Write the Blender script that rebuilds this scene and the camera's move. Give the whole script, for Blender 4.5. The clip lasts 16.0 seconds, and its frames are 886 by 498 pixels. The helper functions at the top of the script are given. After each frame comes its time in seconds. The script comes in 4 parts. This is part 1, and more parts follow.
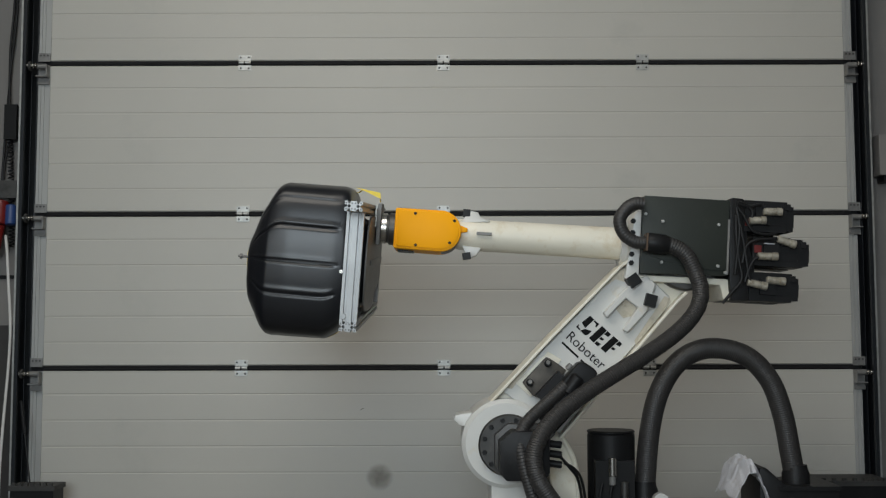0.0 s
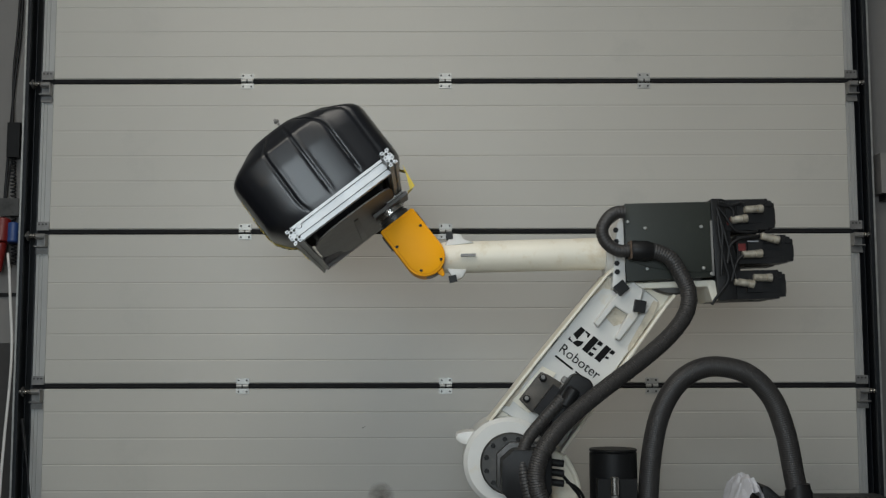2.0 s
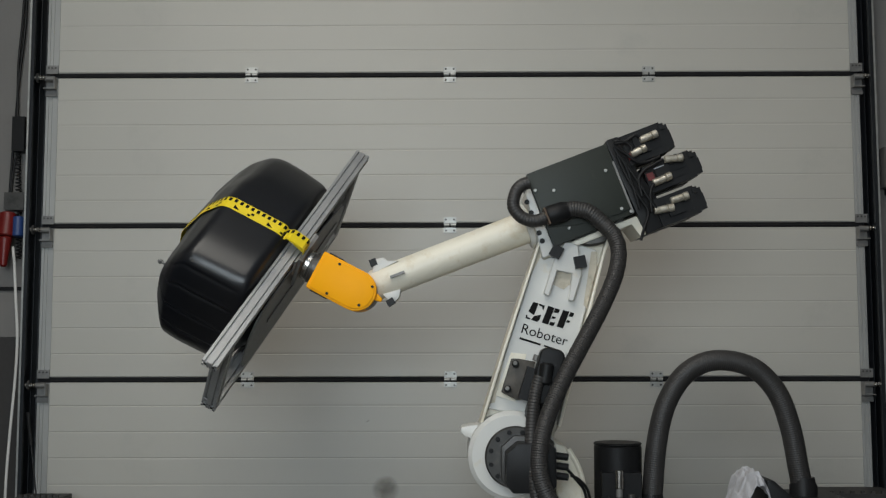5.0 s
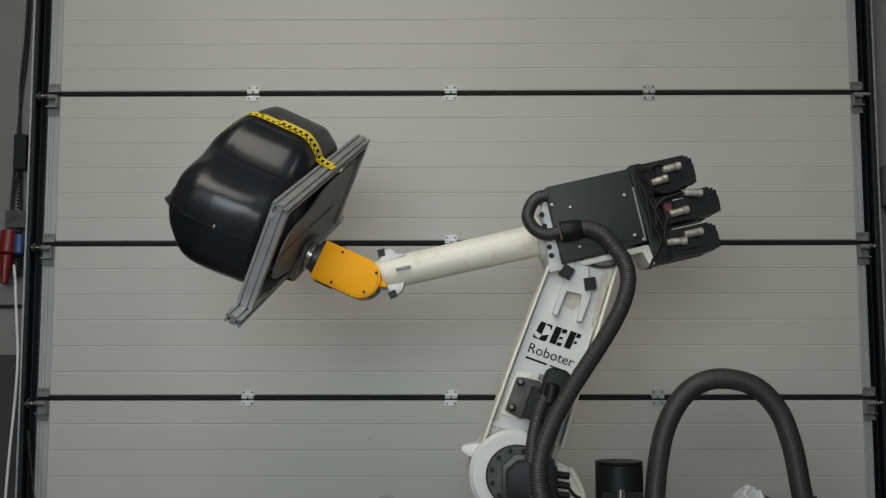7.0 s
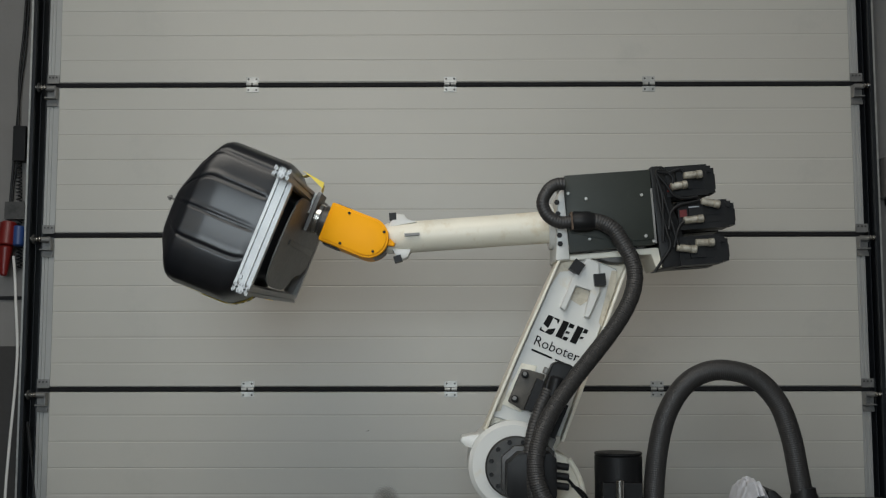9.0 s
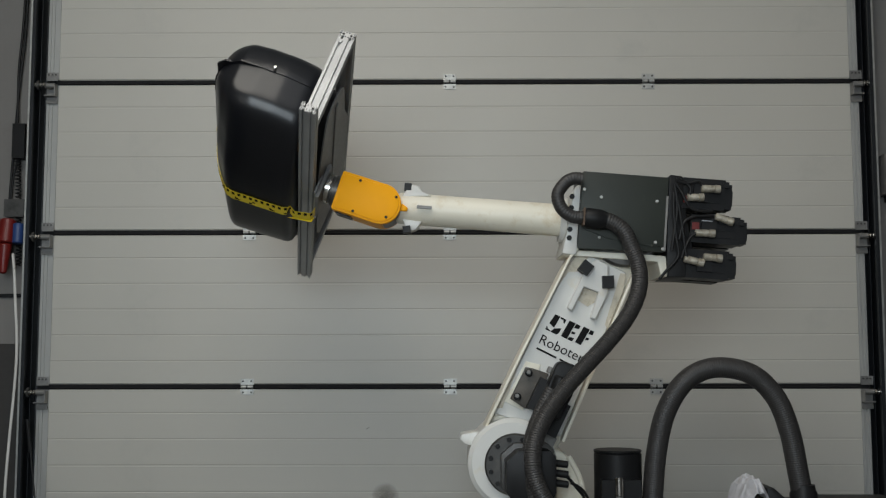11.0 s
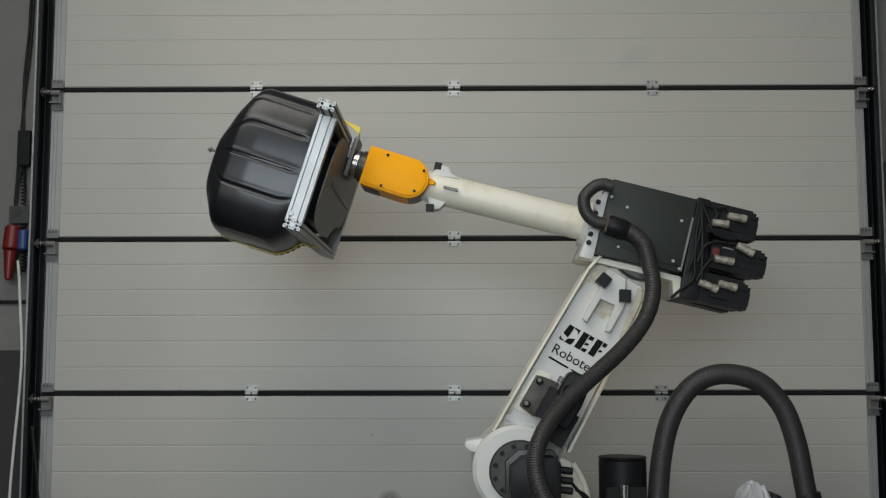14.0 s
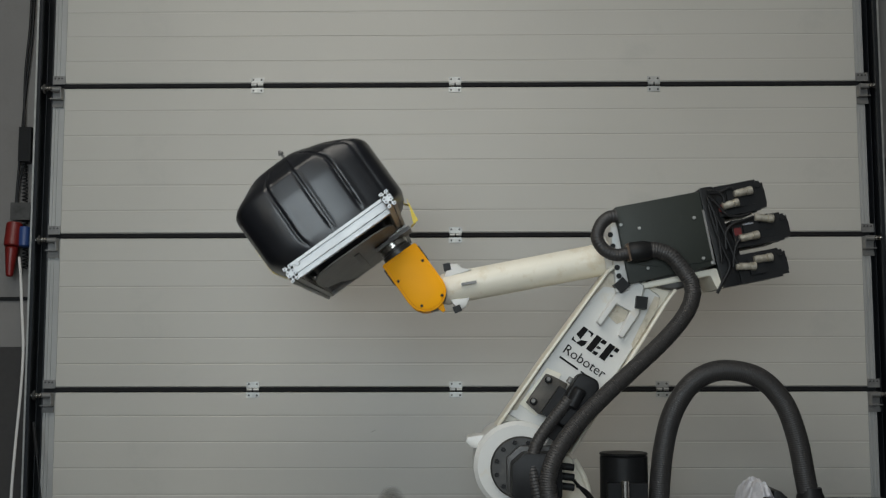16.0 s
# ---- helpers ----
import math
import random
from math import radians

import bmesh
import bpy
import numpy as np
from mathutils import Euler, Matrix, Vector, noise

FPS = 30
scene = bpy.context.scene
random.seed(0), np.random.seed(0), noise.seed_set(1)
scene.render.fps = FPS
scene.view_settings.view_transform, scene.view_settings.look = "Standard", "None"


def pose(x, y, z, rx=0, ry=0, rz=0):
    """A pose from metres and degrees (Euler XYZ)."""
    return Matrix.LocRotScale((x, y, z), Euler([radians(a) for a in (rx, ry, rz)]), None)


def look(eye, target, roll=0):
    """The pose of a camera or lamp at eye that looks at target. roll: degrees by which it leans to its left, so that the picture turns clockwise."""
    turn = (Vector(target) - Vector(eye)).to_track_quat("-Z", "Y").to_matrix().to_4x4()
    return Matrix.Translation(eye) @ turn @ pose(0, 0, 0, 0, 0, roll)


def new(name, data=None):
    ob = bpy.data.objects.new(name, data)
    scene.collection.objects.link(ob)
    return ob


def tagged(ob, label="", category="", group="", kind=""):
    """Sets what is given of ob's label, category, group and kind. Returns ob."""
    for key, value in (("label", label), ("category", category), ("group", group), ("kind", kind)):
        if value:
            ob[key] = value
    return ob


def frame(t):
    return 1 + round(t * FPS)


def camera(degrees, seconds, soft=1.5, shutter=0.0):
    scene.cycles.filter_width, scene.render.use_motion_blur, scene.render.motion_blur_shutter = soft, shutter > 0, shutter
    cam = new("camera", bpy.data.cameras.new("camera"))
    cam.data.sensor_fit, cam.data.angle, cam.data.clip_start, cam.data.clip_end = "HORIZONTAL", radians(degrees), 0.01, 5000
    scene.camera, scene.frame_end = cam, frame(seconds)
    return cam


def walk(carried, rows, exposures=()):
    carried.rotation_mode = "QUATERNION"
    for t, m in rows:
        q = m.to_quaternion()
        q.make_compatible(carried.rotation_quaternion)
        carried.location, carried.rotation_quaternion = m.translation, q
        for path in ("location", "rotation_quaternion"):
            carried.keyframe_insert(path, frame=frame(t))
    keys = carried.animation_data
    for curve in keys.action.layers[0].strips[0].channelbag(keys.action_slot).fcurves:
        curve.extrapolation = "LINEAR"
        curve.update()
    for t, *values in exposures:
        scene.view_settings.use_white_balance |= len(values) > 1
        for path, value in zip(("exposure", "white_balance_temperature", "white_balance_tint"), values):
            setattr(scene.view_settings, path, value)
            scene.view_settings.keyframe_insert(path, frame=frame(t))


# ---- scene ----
cam = camera(43.80, 16.0, soft=1.25, shutter=0.35)
EYE = Vector((0.0, -4.362, 1.3505))
YR = -0.962            # the plane in which the arm swings


def aim(pan, tilt, roll):
    """A camera pose: degrees to the right, up, and of lean to the left."""
    p, t = radians(pan), radians(tilt)
    way = Vector((math.sin(p) * math.cos(t), math.cos(p) * math.cos(t), math.sin(t)))
    return look(EYE, EYE + way, roll)


AIM = [(0, 0.0, 4.393, -0.125), (0.5, 0.0, 4.26, -0.122), (1, -0.034, 4.416, -0.108), (1.5, -0.045, 5.023, -0.10),
       (2, -0.096, 5.324, -0.08), (2.5, -0.251, 5.354, -0.095), (3, -0.342, 5.0, -0.1), (3.5, -0.374, 4.706, -0.1),
       (4, -0.352, 4.57, -0.108), (4.3, -0.345, 4.62, -0.105), (5.3, -0.325, 5.2, -0.085), (6.5, -0.325, 5.812, -0.066),
       (7, -0.378, 5.936, -0.053), (7.5, -0.394, 5.891, -0.052), (8, -0.39, 5.758, -0.05), (8.5, -0.365, 5.63, -0.056),
       (9, -0.352, 5.497, -0.058), (10.2, -0.33, 5.39, -0.065), (11.5, -0.32, 5.36, -0.07), (12, -0.318, 5.365, -0.076),
       (12.5, -0.319, 5.339, -0.082), (13, -0.32, 5.298, -0.077), (13.5, -0.425, 5.435, -0.065), (14, -0.553, 5.703, -0.068),
       (14.5, -0.635, 5.84, -0.062), (15, -0.625, 5.791, -0.057), (15.5, -0.614, 5.617, -0.056), (16, -0.614, 5.514, -0.09)]
walk(cam, [(t, aim(p, e + 0.035, r)) for t, p, e, r in AIM])

# ---- light ----
scene.view_settings.exposure = 0.0
world = bpy.data.worlds.new("sky")
scene.world = world
world.use_nodes = True
wn = world.node_tree
sky = wn.nodes.new("ShaderNodeTexSky")
sky.sky_type, sky.sun_disc, sky.sun_elevation, sky.sun_rotation = "NISHITA", False, radians(32), radians(200)
wn.links.new(sky.outputs[0], wn.nodes["Background"].inputs[0])
wn.nodes["Background"].inputs[1].default_value = 0.10


def area(name, m, w, h, watts, color):
    d = bpy.data.lights.new(name, "AREA")
    d.shape, d.size, d.size_y, d.energy, d.color = "RECTANGLE", w, h, watts, color
    ob = new(name, d)
    ob.matrix_world = m
    return ob


# daylight of two unseen windows behind the camera; the overhead lamp is added fill
for wx, watts in ((-3.4, 9), (-0.7, 113)):
    area("window_daylight", look((wx, -6.13, 2.15), (wx, 0, 1.95)), 2.3, 1.7, watts, (0.80, 0.92, 1.0))
area("added_top_fill", look((-1.15, -3.3, 4.28), (-1.15, -3.2, 0)), 2.9, 2.3, 96, (1.0, 0.95, 0.84))

# ---- materials ----


def mat(name, color, rough=0.5, metal=0.0, dark=0.85, scale=6.0, grain=80.0, bump=0.1, dirt=None, dirt_at=0.62, spec=0.5, coat=0.0, rv=0.1):
    """A painted, moulded or metal surface: a slow and a fine variation, dirt patches, fine relief."""
    m = bpy.data.materials.new(name)
    m.use_nodes = True
    n, l = m.node_tree.nodes, m.node_tree.links
    b = n["Principled BSDF"]
    b.inputs["Metallic"].default_value = metal
    b.inputs["Specular IOR Level"].default_value = spec
    b.inputs["Coat Weight"].default_value = coat
    co = n.new("ShaderNodeTexCoord")
    big, fine = n.new("ShaderNodeTexNoise"), n.new("ShaderNodeTexNoise")
    big.inputs["Scale"].default_value, fine.inputs["Scale"].default_value = scale, grain
    big.inputs["Detail"].default_value = fine.inputs["Detail"].default_value = 6
    for t in (big, fine):
        l.new(co.outputs["Object"], t.inputs["Vector"])
    mix = n.new("ShaderNodeMix")
    mix.data_type = "RGBA"
    mix.inputs[6].default_value = (*[c * dark for c in color], 1)
    mix.inputs[7].default_value = (*color, 1)
    ramp = n.new("ShaderNodeMapRange")
    ramp.inputs[1].default_value, ramp.inputs[2].default_value = 0.35, 0.65
    l.new(big.outputs[0], ramp.inputs[0])
    l.new(ramp.outputs[0], mix.inputs[0])
    out = mix.outputs[2]
    if dirt:
        d = n.new("ShaderNodeTexNoise")
        d.inputs["Scale"].default_value, d.inputs["Detail"].default_value = scale * 1.7, 9
        d.inputs["Roughness"].default_value = 0.68
        l.new(co.outputs["Object"], d.inputs["Vector"])
        r2 = n.new("ShaderNodeMapRange")
        r2.inputs[1].default_value, r2.inputs[2].default_value, r2.inputs[4].default_value = dirt_at - 0.09, dirt_at + 0.12, 0.8
        l.new(d.outputs[0], r2.inputs[0])
        m2 = n.new("ShaderNodeMix")
        m2.data_type = "RGBA"
        m2.inputs[7].default_value = (*dirt, 1)
        l.new(out, m2.inputs[6])
        l.new(r2.outputs[0], m2.inputs[0])
        out = m2.outputs[2]
    l.new(out, b.inputs["Base Color"])
    rr = n.new("ShaderNodeMapRange")
    rr.inputs[3].default_value, rr.inputs[4].default_value = max(0.04, rough - rv), min(1, rough + rv)
    l.new(fine.outputs[0], rr.inputs[0])
    l.new(rr.outputs[0], b.inputs["Roughness"])
    if bump:
        bp = n.new("ShaderNodeBump")
        bp.inputs["Strength"].default_value, bp.inputs["Distance"].default_value = bump, 0.002
        l.new(fine.outputs[0], bp.inputs["Height"])
        l.new(bp.outputs[0], b.inputs["Normal"])
    return m


M = {
    "door": mat("door_paint", (0.447, 0.430, 0.388), 0.45, 0, 0.95, 1.3, 260, 0.10, (0.37, 0.36, 0.33), 0.70),
    "cap": mat("end_cap", (0.36, 0.36, 0.345), 0.45, 0.2, 0.9, 4, 120, 0.05),
    "seal": mat("rubber_seal", (0.012, 0.012, 0.013), 0.75, 0, 0.7, 9, 90, spec=0.2),
    "zinc": mat("zinc_plate", (0.42, 0.42, 0.40), 0.45, 0.7, 0.75, 30, 200, 0.1, (0.35, 0.34, 0.32), 0.64),
    # darker copy of the zinc: shade at the door edges put into colour
    "shaded_zinc": mat("shaded_zinc_plate", (0.26, 0.255, 0.245), 0.45, 0.6, 0.7, 30, 200, 0.1, (0.12, 0.115, 0.11), 0.6),
    "brown": mat("rusty_steel", (0.12, 0.075, 0.045), 0.6, 0.3, 0.6, 30, 150, 0.2, (0.05, 0.035, 0.03), 0.6),
    "track": mat("blue_grey_steel", (0.010, 0.012, 0.015), 0.38, 0.1, 0.7, 4, 120, 0.08, (0.04, 0.04, 0.04), 0.72),
    "plug": mat("nickel_plug", (0.60, 0.56, 0.47), 0.34, 0.6, 0.7, 40, 160, 0.05, (0.22, 0.18, 0.12), 0.54),
    "greyside": mat("dull_grey_plastic", (0.13, 0.131, 0.132), 0.45, 0, 0.8, 6, 80, 0.02),
    "plaster": mat("plaster", (0.185, 0.176, 0.166), 0.85, 0, 0.88, 2, 90, 0.3, (0.14, 0.13, 0.12), 0.64),
    "dado": mat("dark_dado", (0.035, 0.032, 0.03), 0.7, 0, 0.8, 3, 60, 0.2),
    "concrete": mat("concrete", (0.15, 0.138, 0.12), 0.75, 0, 0.8, 1.5, 40, 0.3, (0.13, 0.125, 0.12), 0.62),
    "ceiling": mat("ceiling_paint", (0.55, 0.55, 0.54), 0.9, 0, 0.93, 2, 60, 0.1),
    "white": mat("robot_white", (0.60, 0.595, 0.565), 0.38, 0, 0.93, 5, 140, 0.06, (0.56, 0.46, 0.29), 0.68),
    "cream": mat("yellowed_white_paint", (0.74, 0.70, 0.59), 0.40, 0, 0.93, 6, 140, 0.06, (0.50, 0.38, 0.20), 0.62),
    # brown for the arm's stains and for shading painted beside its rib
    "stain_shade": mat("stain_shade_paint", (0.54, 0.49, 0.39), 0.5, 0, 0.85, 16, 120, 0.1, (0.24, 0.19, 0.12), 0.60),
    "bracket": mat("dirty_cast_bracket", (0.085, 0.074, 0.060), 0.55, 0.2, 0.6, 18, 120, 0.2, (0.04, 0.034, 0.028), 0.55),
    "orange": mat("orange_paint", (0.94, 0.40, 0.001), 0.45, 0, 0.95, 7, 150, 0.05, (0.74, 0.29, 0.003), 0.74, 0.12),
    "plate": mat("dark_green_grey_plate", (0.026, 0.030, 0.025), 0.5, 0.1, 0.85, 6, 160, 0.08, (0.06, 0.06, 0.05), 0.72, 0.3),
    "black": mat("black_paint", (0.0115, 0.0115, 0.012), 0.46, 0, 0.75, 9, 140, 0.1, (0.028, 0.026, 0.022), 0.70, 0.2),
    "rubber": mat("black_hose", (0.028, 0.026, 0.025), 0.52, 0, 0.8, 12, 150, 0.1, (0.06, 0.055, 0.05), 0.68),
    "shell": mat("black_plastic", (0.0075, 0.0082, 0.0105), 0.32, 0, 0.8, 5, 60, 0.0, (0.010, 0.010, 0.011), 0.7, 0.44, 0.0, 0.04),
    "alu": mat("aluminium_profile", (0.41, 0.415, 0.415), 0.50, 0.7, 0.86, 9, 170, 0.04, (0.42, 0.42, 0.41), 0.68),
    "slot": mat("profile_slot", (0.16, 0.16, 0.16), 0.5, 0.7, 0.8, 9, 90, 0.05),
    "steel": mat("bright_steel", (0.66, 0.64, 0.6), 0.24, 1, 0.75, 20, 160, 0.05, (0.3, 0.29, 0.27), 0.66),
    "darksteel": mat("dark_steel", (0.10, 0.097, 0.092), 0.42, 0.6, 0.7, 12, 120, 0.1, (0.035, 0.034, 0.033), 0.6),
    "gunmetal": mat("dark_machined_flange", (0.055, 0.053, 0.050), 0.45, 0.5, 0.75, 14, 120, 0.1, (0.12, 0.11, 0.095), 0.66),
    "castgrey": mat("cast_grey", (0.20, 0.195, 0.185), 0.5, 0.3, 0.75, 10, 110, 0.15, (0.07, 0.065, 0.06), 0.6),
    "yellow": mat("yellow_tape", (0.80, 0.60, 0.012), 0.42, 0, 0.92, 20, 140, 0.04),
    "ink": mat("black_print", (0.008, 0.008, 0.008), 0.8, spec=0.15),
    "red": mat("red_plastic", (0.15, 0.010, 0.008), 0.4, 0, 0.85, 9, 90),
    "blue": mat("blue_plastic", (0.02, 0.05, 0.16), 0.4, 0, 0.85, 9, 90),
    "cable": mat("white_cable", (0.62, 0.60, 0.57), 0.5, 0, 0.85, 9, 90),
    "cloth": mat("grey_cloth", (0.54, 0.54, 0.57), 0.95, 0, 0.8, 14, 240, 0.5, (0.33, 0.30, 0.28), 0.6),
    "greybox": mat("grey_plastic", (0.20, 0.19, 0.18), 0.5, 0, 0.9, 8, 90),
    "wood": mat("dirty_steel_mesh", (0.05, 0.048, 0.045), 0.6, 0.3, 0.7, 9, 90),
    "glass": None,
}
g = bpy.data.materials.new("window_glass")
g.use_nodes = True
g.node_tree.nodes["Principled BSDF"].inputs["Transmission Weight"].default_value = 1
g.node_tree.nodes["Principled BSDF"].inputs["Roughness"].default_value = 0.02
M["glass"] = g

# a dark patch that fades out unevenly towards its rim
s = bpy.data.materials.new("dark_door_patch")
s.use_nodes = True
sn, sl = s.node_tree.nodes, s.node_tree.links
sco, sgr, sno = sn.new("ShaderNodeTexCoord"), sn.new("ShaderNodeTexGradient"), sn.new("ShaderNodeTexNoise")
sgr.gradient_type = "SPHERICAL"
sma = sn.new("ShaderNodeVectorMath")
sma.operation = "SCALE"
sma.inputs["Scale"].default_value = 18.0
sno.inputs["Scale"].default_value, sno.inputs["Detail"].default_value = 60, 6
smu = sn.new("ShaderNodeMath")
smu.operation = "MULTIPLY"
sl.new(sco.outputs["Object"], sma.inputs[0])
sl.new(sma.outputs[0], sgr.inputs[0])
sl.new(sco.outputs["Object"], sno.inputs["Vector"])
sl.new(sgr.outputs["Fac"], smu.inputs[0])
sl.new(sno.outputs[0], smu.inputs[1])
sl.new(smu.outputs[0], sn["Principled BSDF"].inputs["Alpha"])
sn["Principled BSDF"].inputs["Base Color"].default_value = (0.26, 0.243, 0.21, 1)
sn["Principled BSDF"].inputs["Roughness"].default_value = 0.6
M["smudge"] = s

# ---- mesh helpers ----


def obj(name, bm, material, parent=None, smooth=35):
    me = bpy.data.meshes.new(name)
    bmesh.ops.recalc_face_normals(bm, faces=bm.faces)
    bm.to_mesh(me)
    bm.free()
    me.materials.append(M[material])
    if smooth:
        me.shade_smooth()
        me.set_sharp_from_angle(angle=radians(smooth))
    ob = new(name, me)
    ob.parent = parent
    return ob


def part(name, bm, material, parent, label="", smooth=35):
    ob = obj(name, bm, material, parent, smooth)
    return tagged(ob, label) if label else ob


def thing(name, label, category, m=Matrix(), group="", kind=""):
    ob = new(name)
    ob.empty_display_size = 0.1
    ob.matrix_basis = m
    return tagged(ob, label, category, group, kind)


def bevel(bm, w, seg=2, ang=30):
    es = [e for e in bm.edges if len(e.link_faces) == 2 and e.calc_face_angle(0) > radians(ang)]
    if w:
        bmesh.ops.bevel(bm, geom=es, offset=w, segments=seg, profile=0.6, affect="EDGES", clamp_overlap=True)
    return bm


def box(x0, x1, y0, y1, z0, z1, b=0.0, seg=2, bm=None):
    k = bmesh.new()
    v = [k.verts.new(p) for p in ((x0, y0, z0), (x1, y0, z0), (x1, y1, z0), (x0, y1, z0), (x0, y0, z1), (x1, y0, z1), (x1, y1, z1), (x0, y1, z1))]
    for f in ((0, 1, 2, 3), (7, 6, 5, 4), (0, 4, 5, 1), (1, 5, 6, 2), (2, 6, 7, 3), (3, 7, 4, 0)):
        k.faces.new([v[i] for i in f])
    bevel(k, b, seg)
    return join(bm, k)


def join(bm, k, m=None):
    """Adds k to bm (or gives k alone), moved by m."""
    if m is not None:
        bmesh.ops.transform(k, matrix=m, verts=k.verts)
    if bm is None:
        return k
    me = bpy.data.meshes.new("tmp")
    k.to_mesh(me)
    k.free()
    bm.from_mesh(me)
    bpy.data.meshes.remove(me)
    return bm


def prism(outline, y0, y1, b=0.0, seg=2, bm=None):
    """A plate whose outline lies in x and z, from y0 to y1."""
    k = bmesh.new()
    a = [k.verts.new((x, y0, z)) for x, z in outline]
    c = [k.verts.new((x, y1, z)) for x, z in outline]
    k.faces.new(a)
    k.faces.new(c[::-1])
    for i in range(len(a)):
        j = (i + 1) % len(a)
        k.faces.new((a[i], c[i], c[j], a[j]))
    bmesh.ops.recalc_face_normals(k, faces=k.faces)
    bevel(k, b, seg)
    return join(bm, k)


def lathe(profile, m=Matrix(), seg=28, bm=None):
    """Turned about the local y axis: profile rows (y, radius)."""
    k = bmesh.new()
    rows = []
    for y, r in profile:
        rows.append([k.verts.new((r * math.cos(2 * math.pi * i / seg), y, r * math.sin(2 * math.pi * i / seg))) for i in range(seg)])
    for a, c in zip(rows, rows[1:]):
        for i in range(seg):
            k.faces.new((a[i], a[(i + 1) % seg], c[(i + 1) % seg], c[i]))
    for e in (rows[0], rows[-1]):
        k.faces.new(e)
    return join(bm, k, m)


def cyl(p, q, r, seg=20, b=0.0, bm=None, r2=None):
    """A round bar from p to q, with chamfered ends."""
    p, q = Vector(p), Vector(q)
    d = q - p
    n = d.length
    b = min(b, n * 0.4)
    r2 = r if r2 is None else r2
    prof = [(0, r - b), (b, r), (n - b, r2), (n, r2 - b)] if b else [(0, r), (n, r2)]
    m = Matrix.Translation(p) @ Vector((0, 1, 0)).rotation_difference(d.normalized()).to_matrix().to_4x4()
    return lathe(prof, m, seg, bm)


def spline(pts, n):
    """n points evenly along a smooth curve through pts."""
    P = [Vector(p) for p in pts]
    out = []
    for i in range(len(P) - 1):
        a, b, c, d = P[max(i - 1, 0)], P[i], P[i + 1], P[min(i + 2, len(P) - 1)]
        for k in range(24):
            u = k / 24
            out.append(0.5 * (2 * b + (c - a) * u + (2 * a - 5 * b + 4 * c - d) * u * u + (3 * b - a - 3 * c + d) * u ** 3))
    out.append(P[-1])
    return even(out, n)


def even(poly, n):
    s = [0.0]
    for a, b in zip(poly, poly[1:]):
        s.append(s[-1] + (b - a).length)
    res, j = [], 0
    for i in range(n):
        t = s[-1] * i / (n - 1)
        while j < len(s) - 2 and s[j + 1] < t:
            j += 1
        u = (t - s[j]) / max(s[j + 1] - s[j], 1e-9)
        res.append(poly[j].lerp(poly[j + 1], min(max(u, 0), 1)))
    return res


def sweep(path, radius, seg=12, bm=None):
    """A tube along path; radius is a number or a function of the point's number."""
    k = bmesh.new()
    rows, up = [], Vector((0, -1, 0.001))
    for i, p in enumerate(path):
        d = (path[min(i + 1, len(path) - 1)] - path[max(i - 1, 0)]).normalized()
        up = (up - d * up.dot(d))
        up = up.normalized() if up.length > 1e-4 else d.orthogonal().normalized()
        w = d.cross(up)
        r = radius(i) if callable(radius) else radius
        rows.append([k.verts.new(p + r * (math.cos(2 * math.pi * j / seg) * up + math.sin(2 * math.pi * j / seg) * w)) for j in range(seg)])
    for a, c in zip(rows, rows[1:]):
        for j in range(seg):
            k.faces.new((a[j], a[(j + 1) % seg], c[(j + 1) % seg], c[j]))
    k.faces.new(rows[0])
    k.faces.new(rows[-1])
    return join(bm, k)


def corrugated(pts, r, pitch=0.0085, seg=14, depth=0.0016, bm=None):
    """A ribbed hose along pts."""
    rough = spline(pts, 200)
    length = sum((b - a).length for a, b in zip(rough, rough[1:]))
    n = int(length / pitch) * 4
    return sweep(spline(pts, n + 1), lambda i: r - depth * (0, 0.15, 1, 0.85)[i % 4], seg, bm)


def turned(bm, m):
    bmesh.ops.transform(bm, matrix=m, verts=bm.verts)
    return bm

# ---- the hall ----


def wall(name, x0, x1, y0, y1, z0, z1, material="plaster", label="plain rendered hall wall, slightly stained"):
    return tagged(obj(name, box(x0, x1, y0, y1, z0, z1), material, None, 0), label, "wall", kind="structure")


floor = tagged(obj("floor", box(-6, 6, -6.5, 0.6, -0.2, 0.0), "concrete", None, 0), "worn grey concrete workshop floor", "floor", kind="structure")
# opening cut for the added overhead lamp
ceiling_bm = box(-6, 6, -2.1, 0.6, 4.3, 4.5)
box(-6, 6, -6.5, -4.5, 4.3, 4.5, bm=ceiling_bm)
box(-6, -2.7, -4.5, -2.1, 4.3, 4.5, bm=ceiling_bm)
box(1.3, 6, -4.5, -2.1, 4.3, 4.5, bm=ceiling_bm)
tagged(obj("ceiling", ceiling_bm, "ceiling", None, 0), "pale painted hall ceiling with an opening for the added lamp", "ceiling", kind="structure")
wall("wall_door_side_left", -6, -1.60, 0.05, 0.35, 0, 4.3)
wall("wall_door_side_right", 1.63, 6, 0.05, 0.35, 0, 4.3)
wall("wall_over_door", -1.60, 1.63, 0.05, 0.35, 3.60, 4.3)
wall("wall_left", -5.0, -4.7, -6.2, 0.05, 0, 4.3)
# unseen pier, placed to shade the door's left edge
wall("unseen_shade_pier", -2.08, -1.90, -2.6, 0.05, 0, 4.3)
# unseen wall, set close so that the door's right side darkens
wall("unseen_wall_right", 1.88, 2.18, -6.2, 0.05, 0, 4.3)
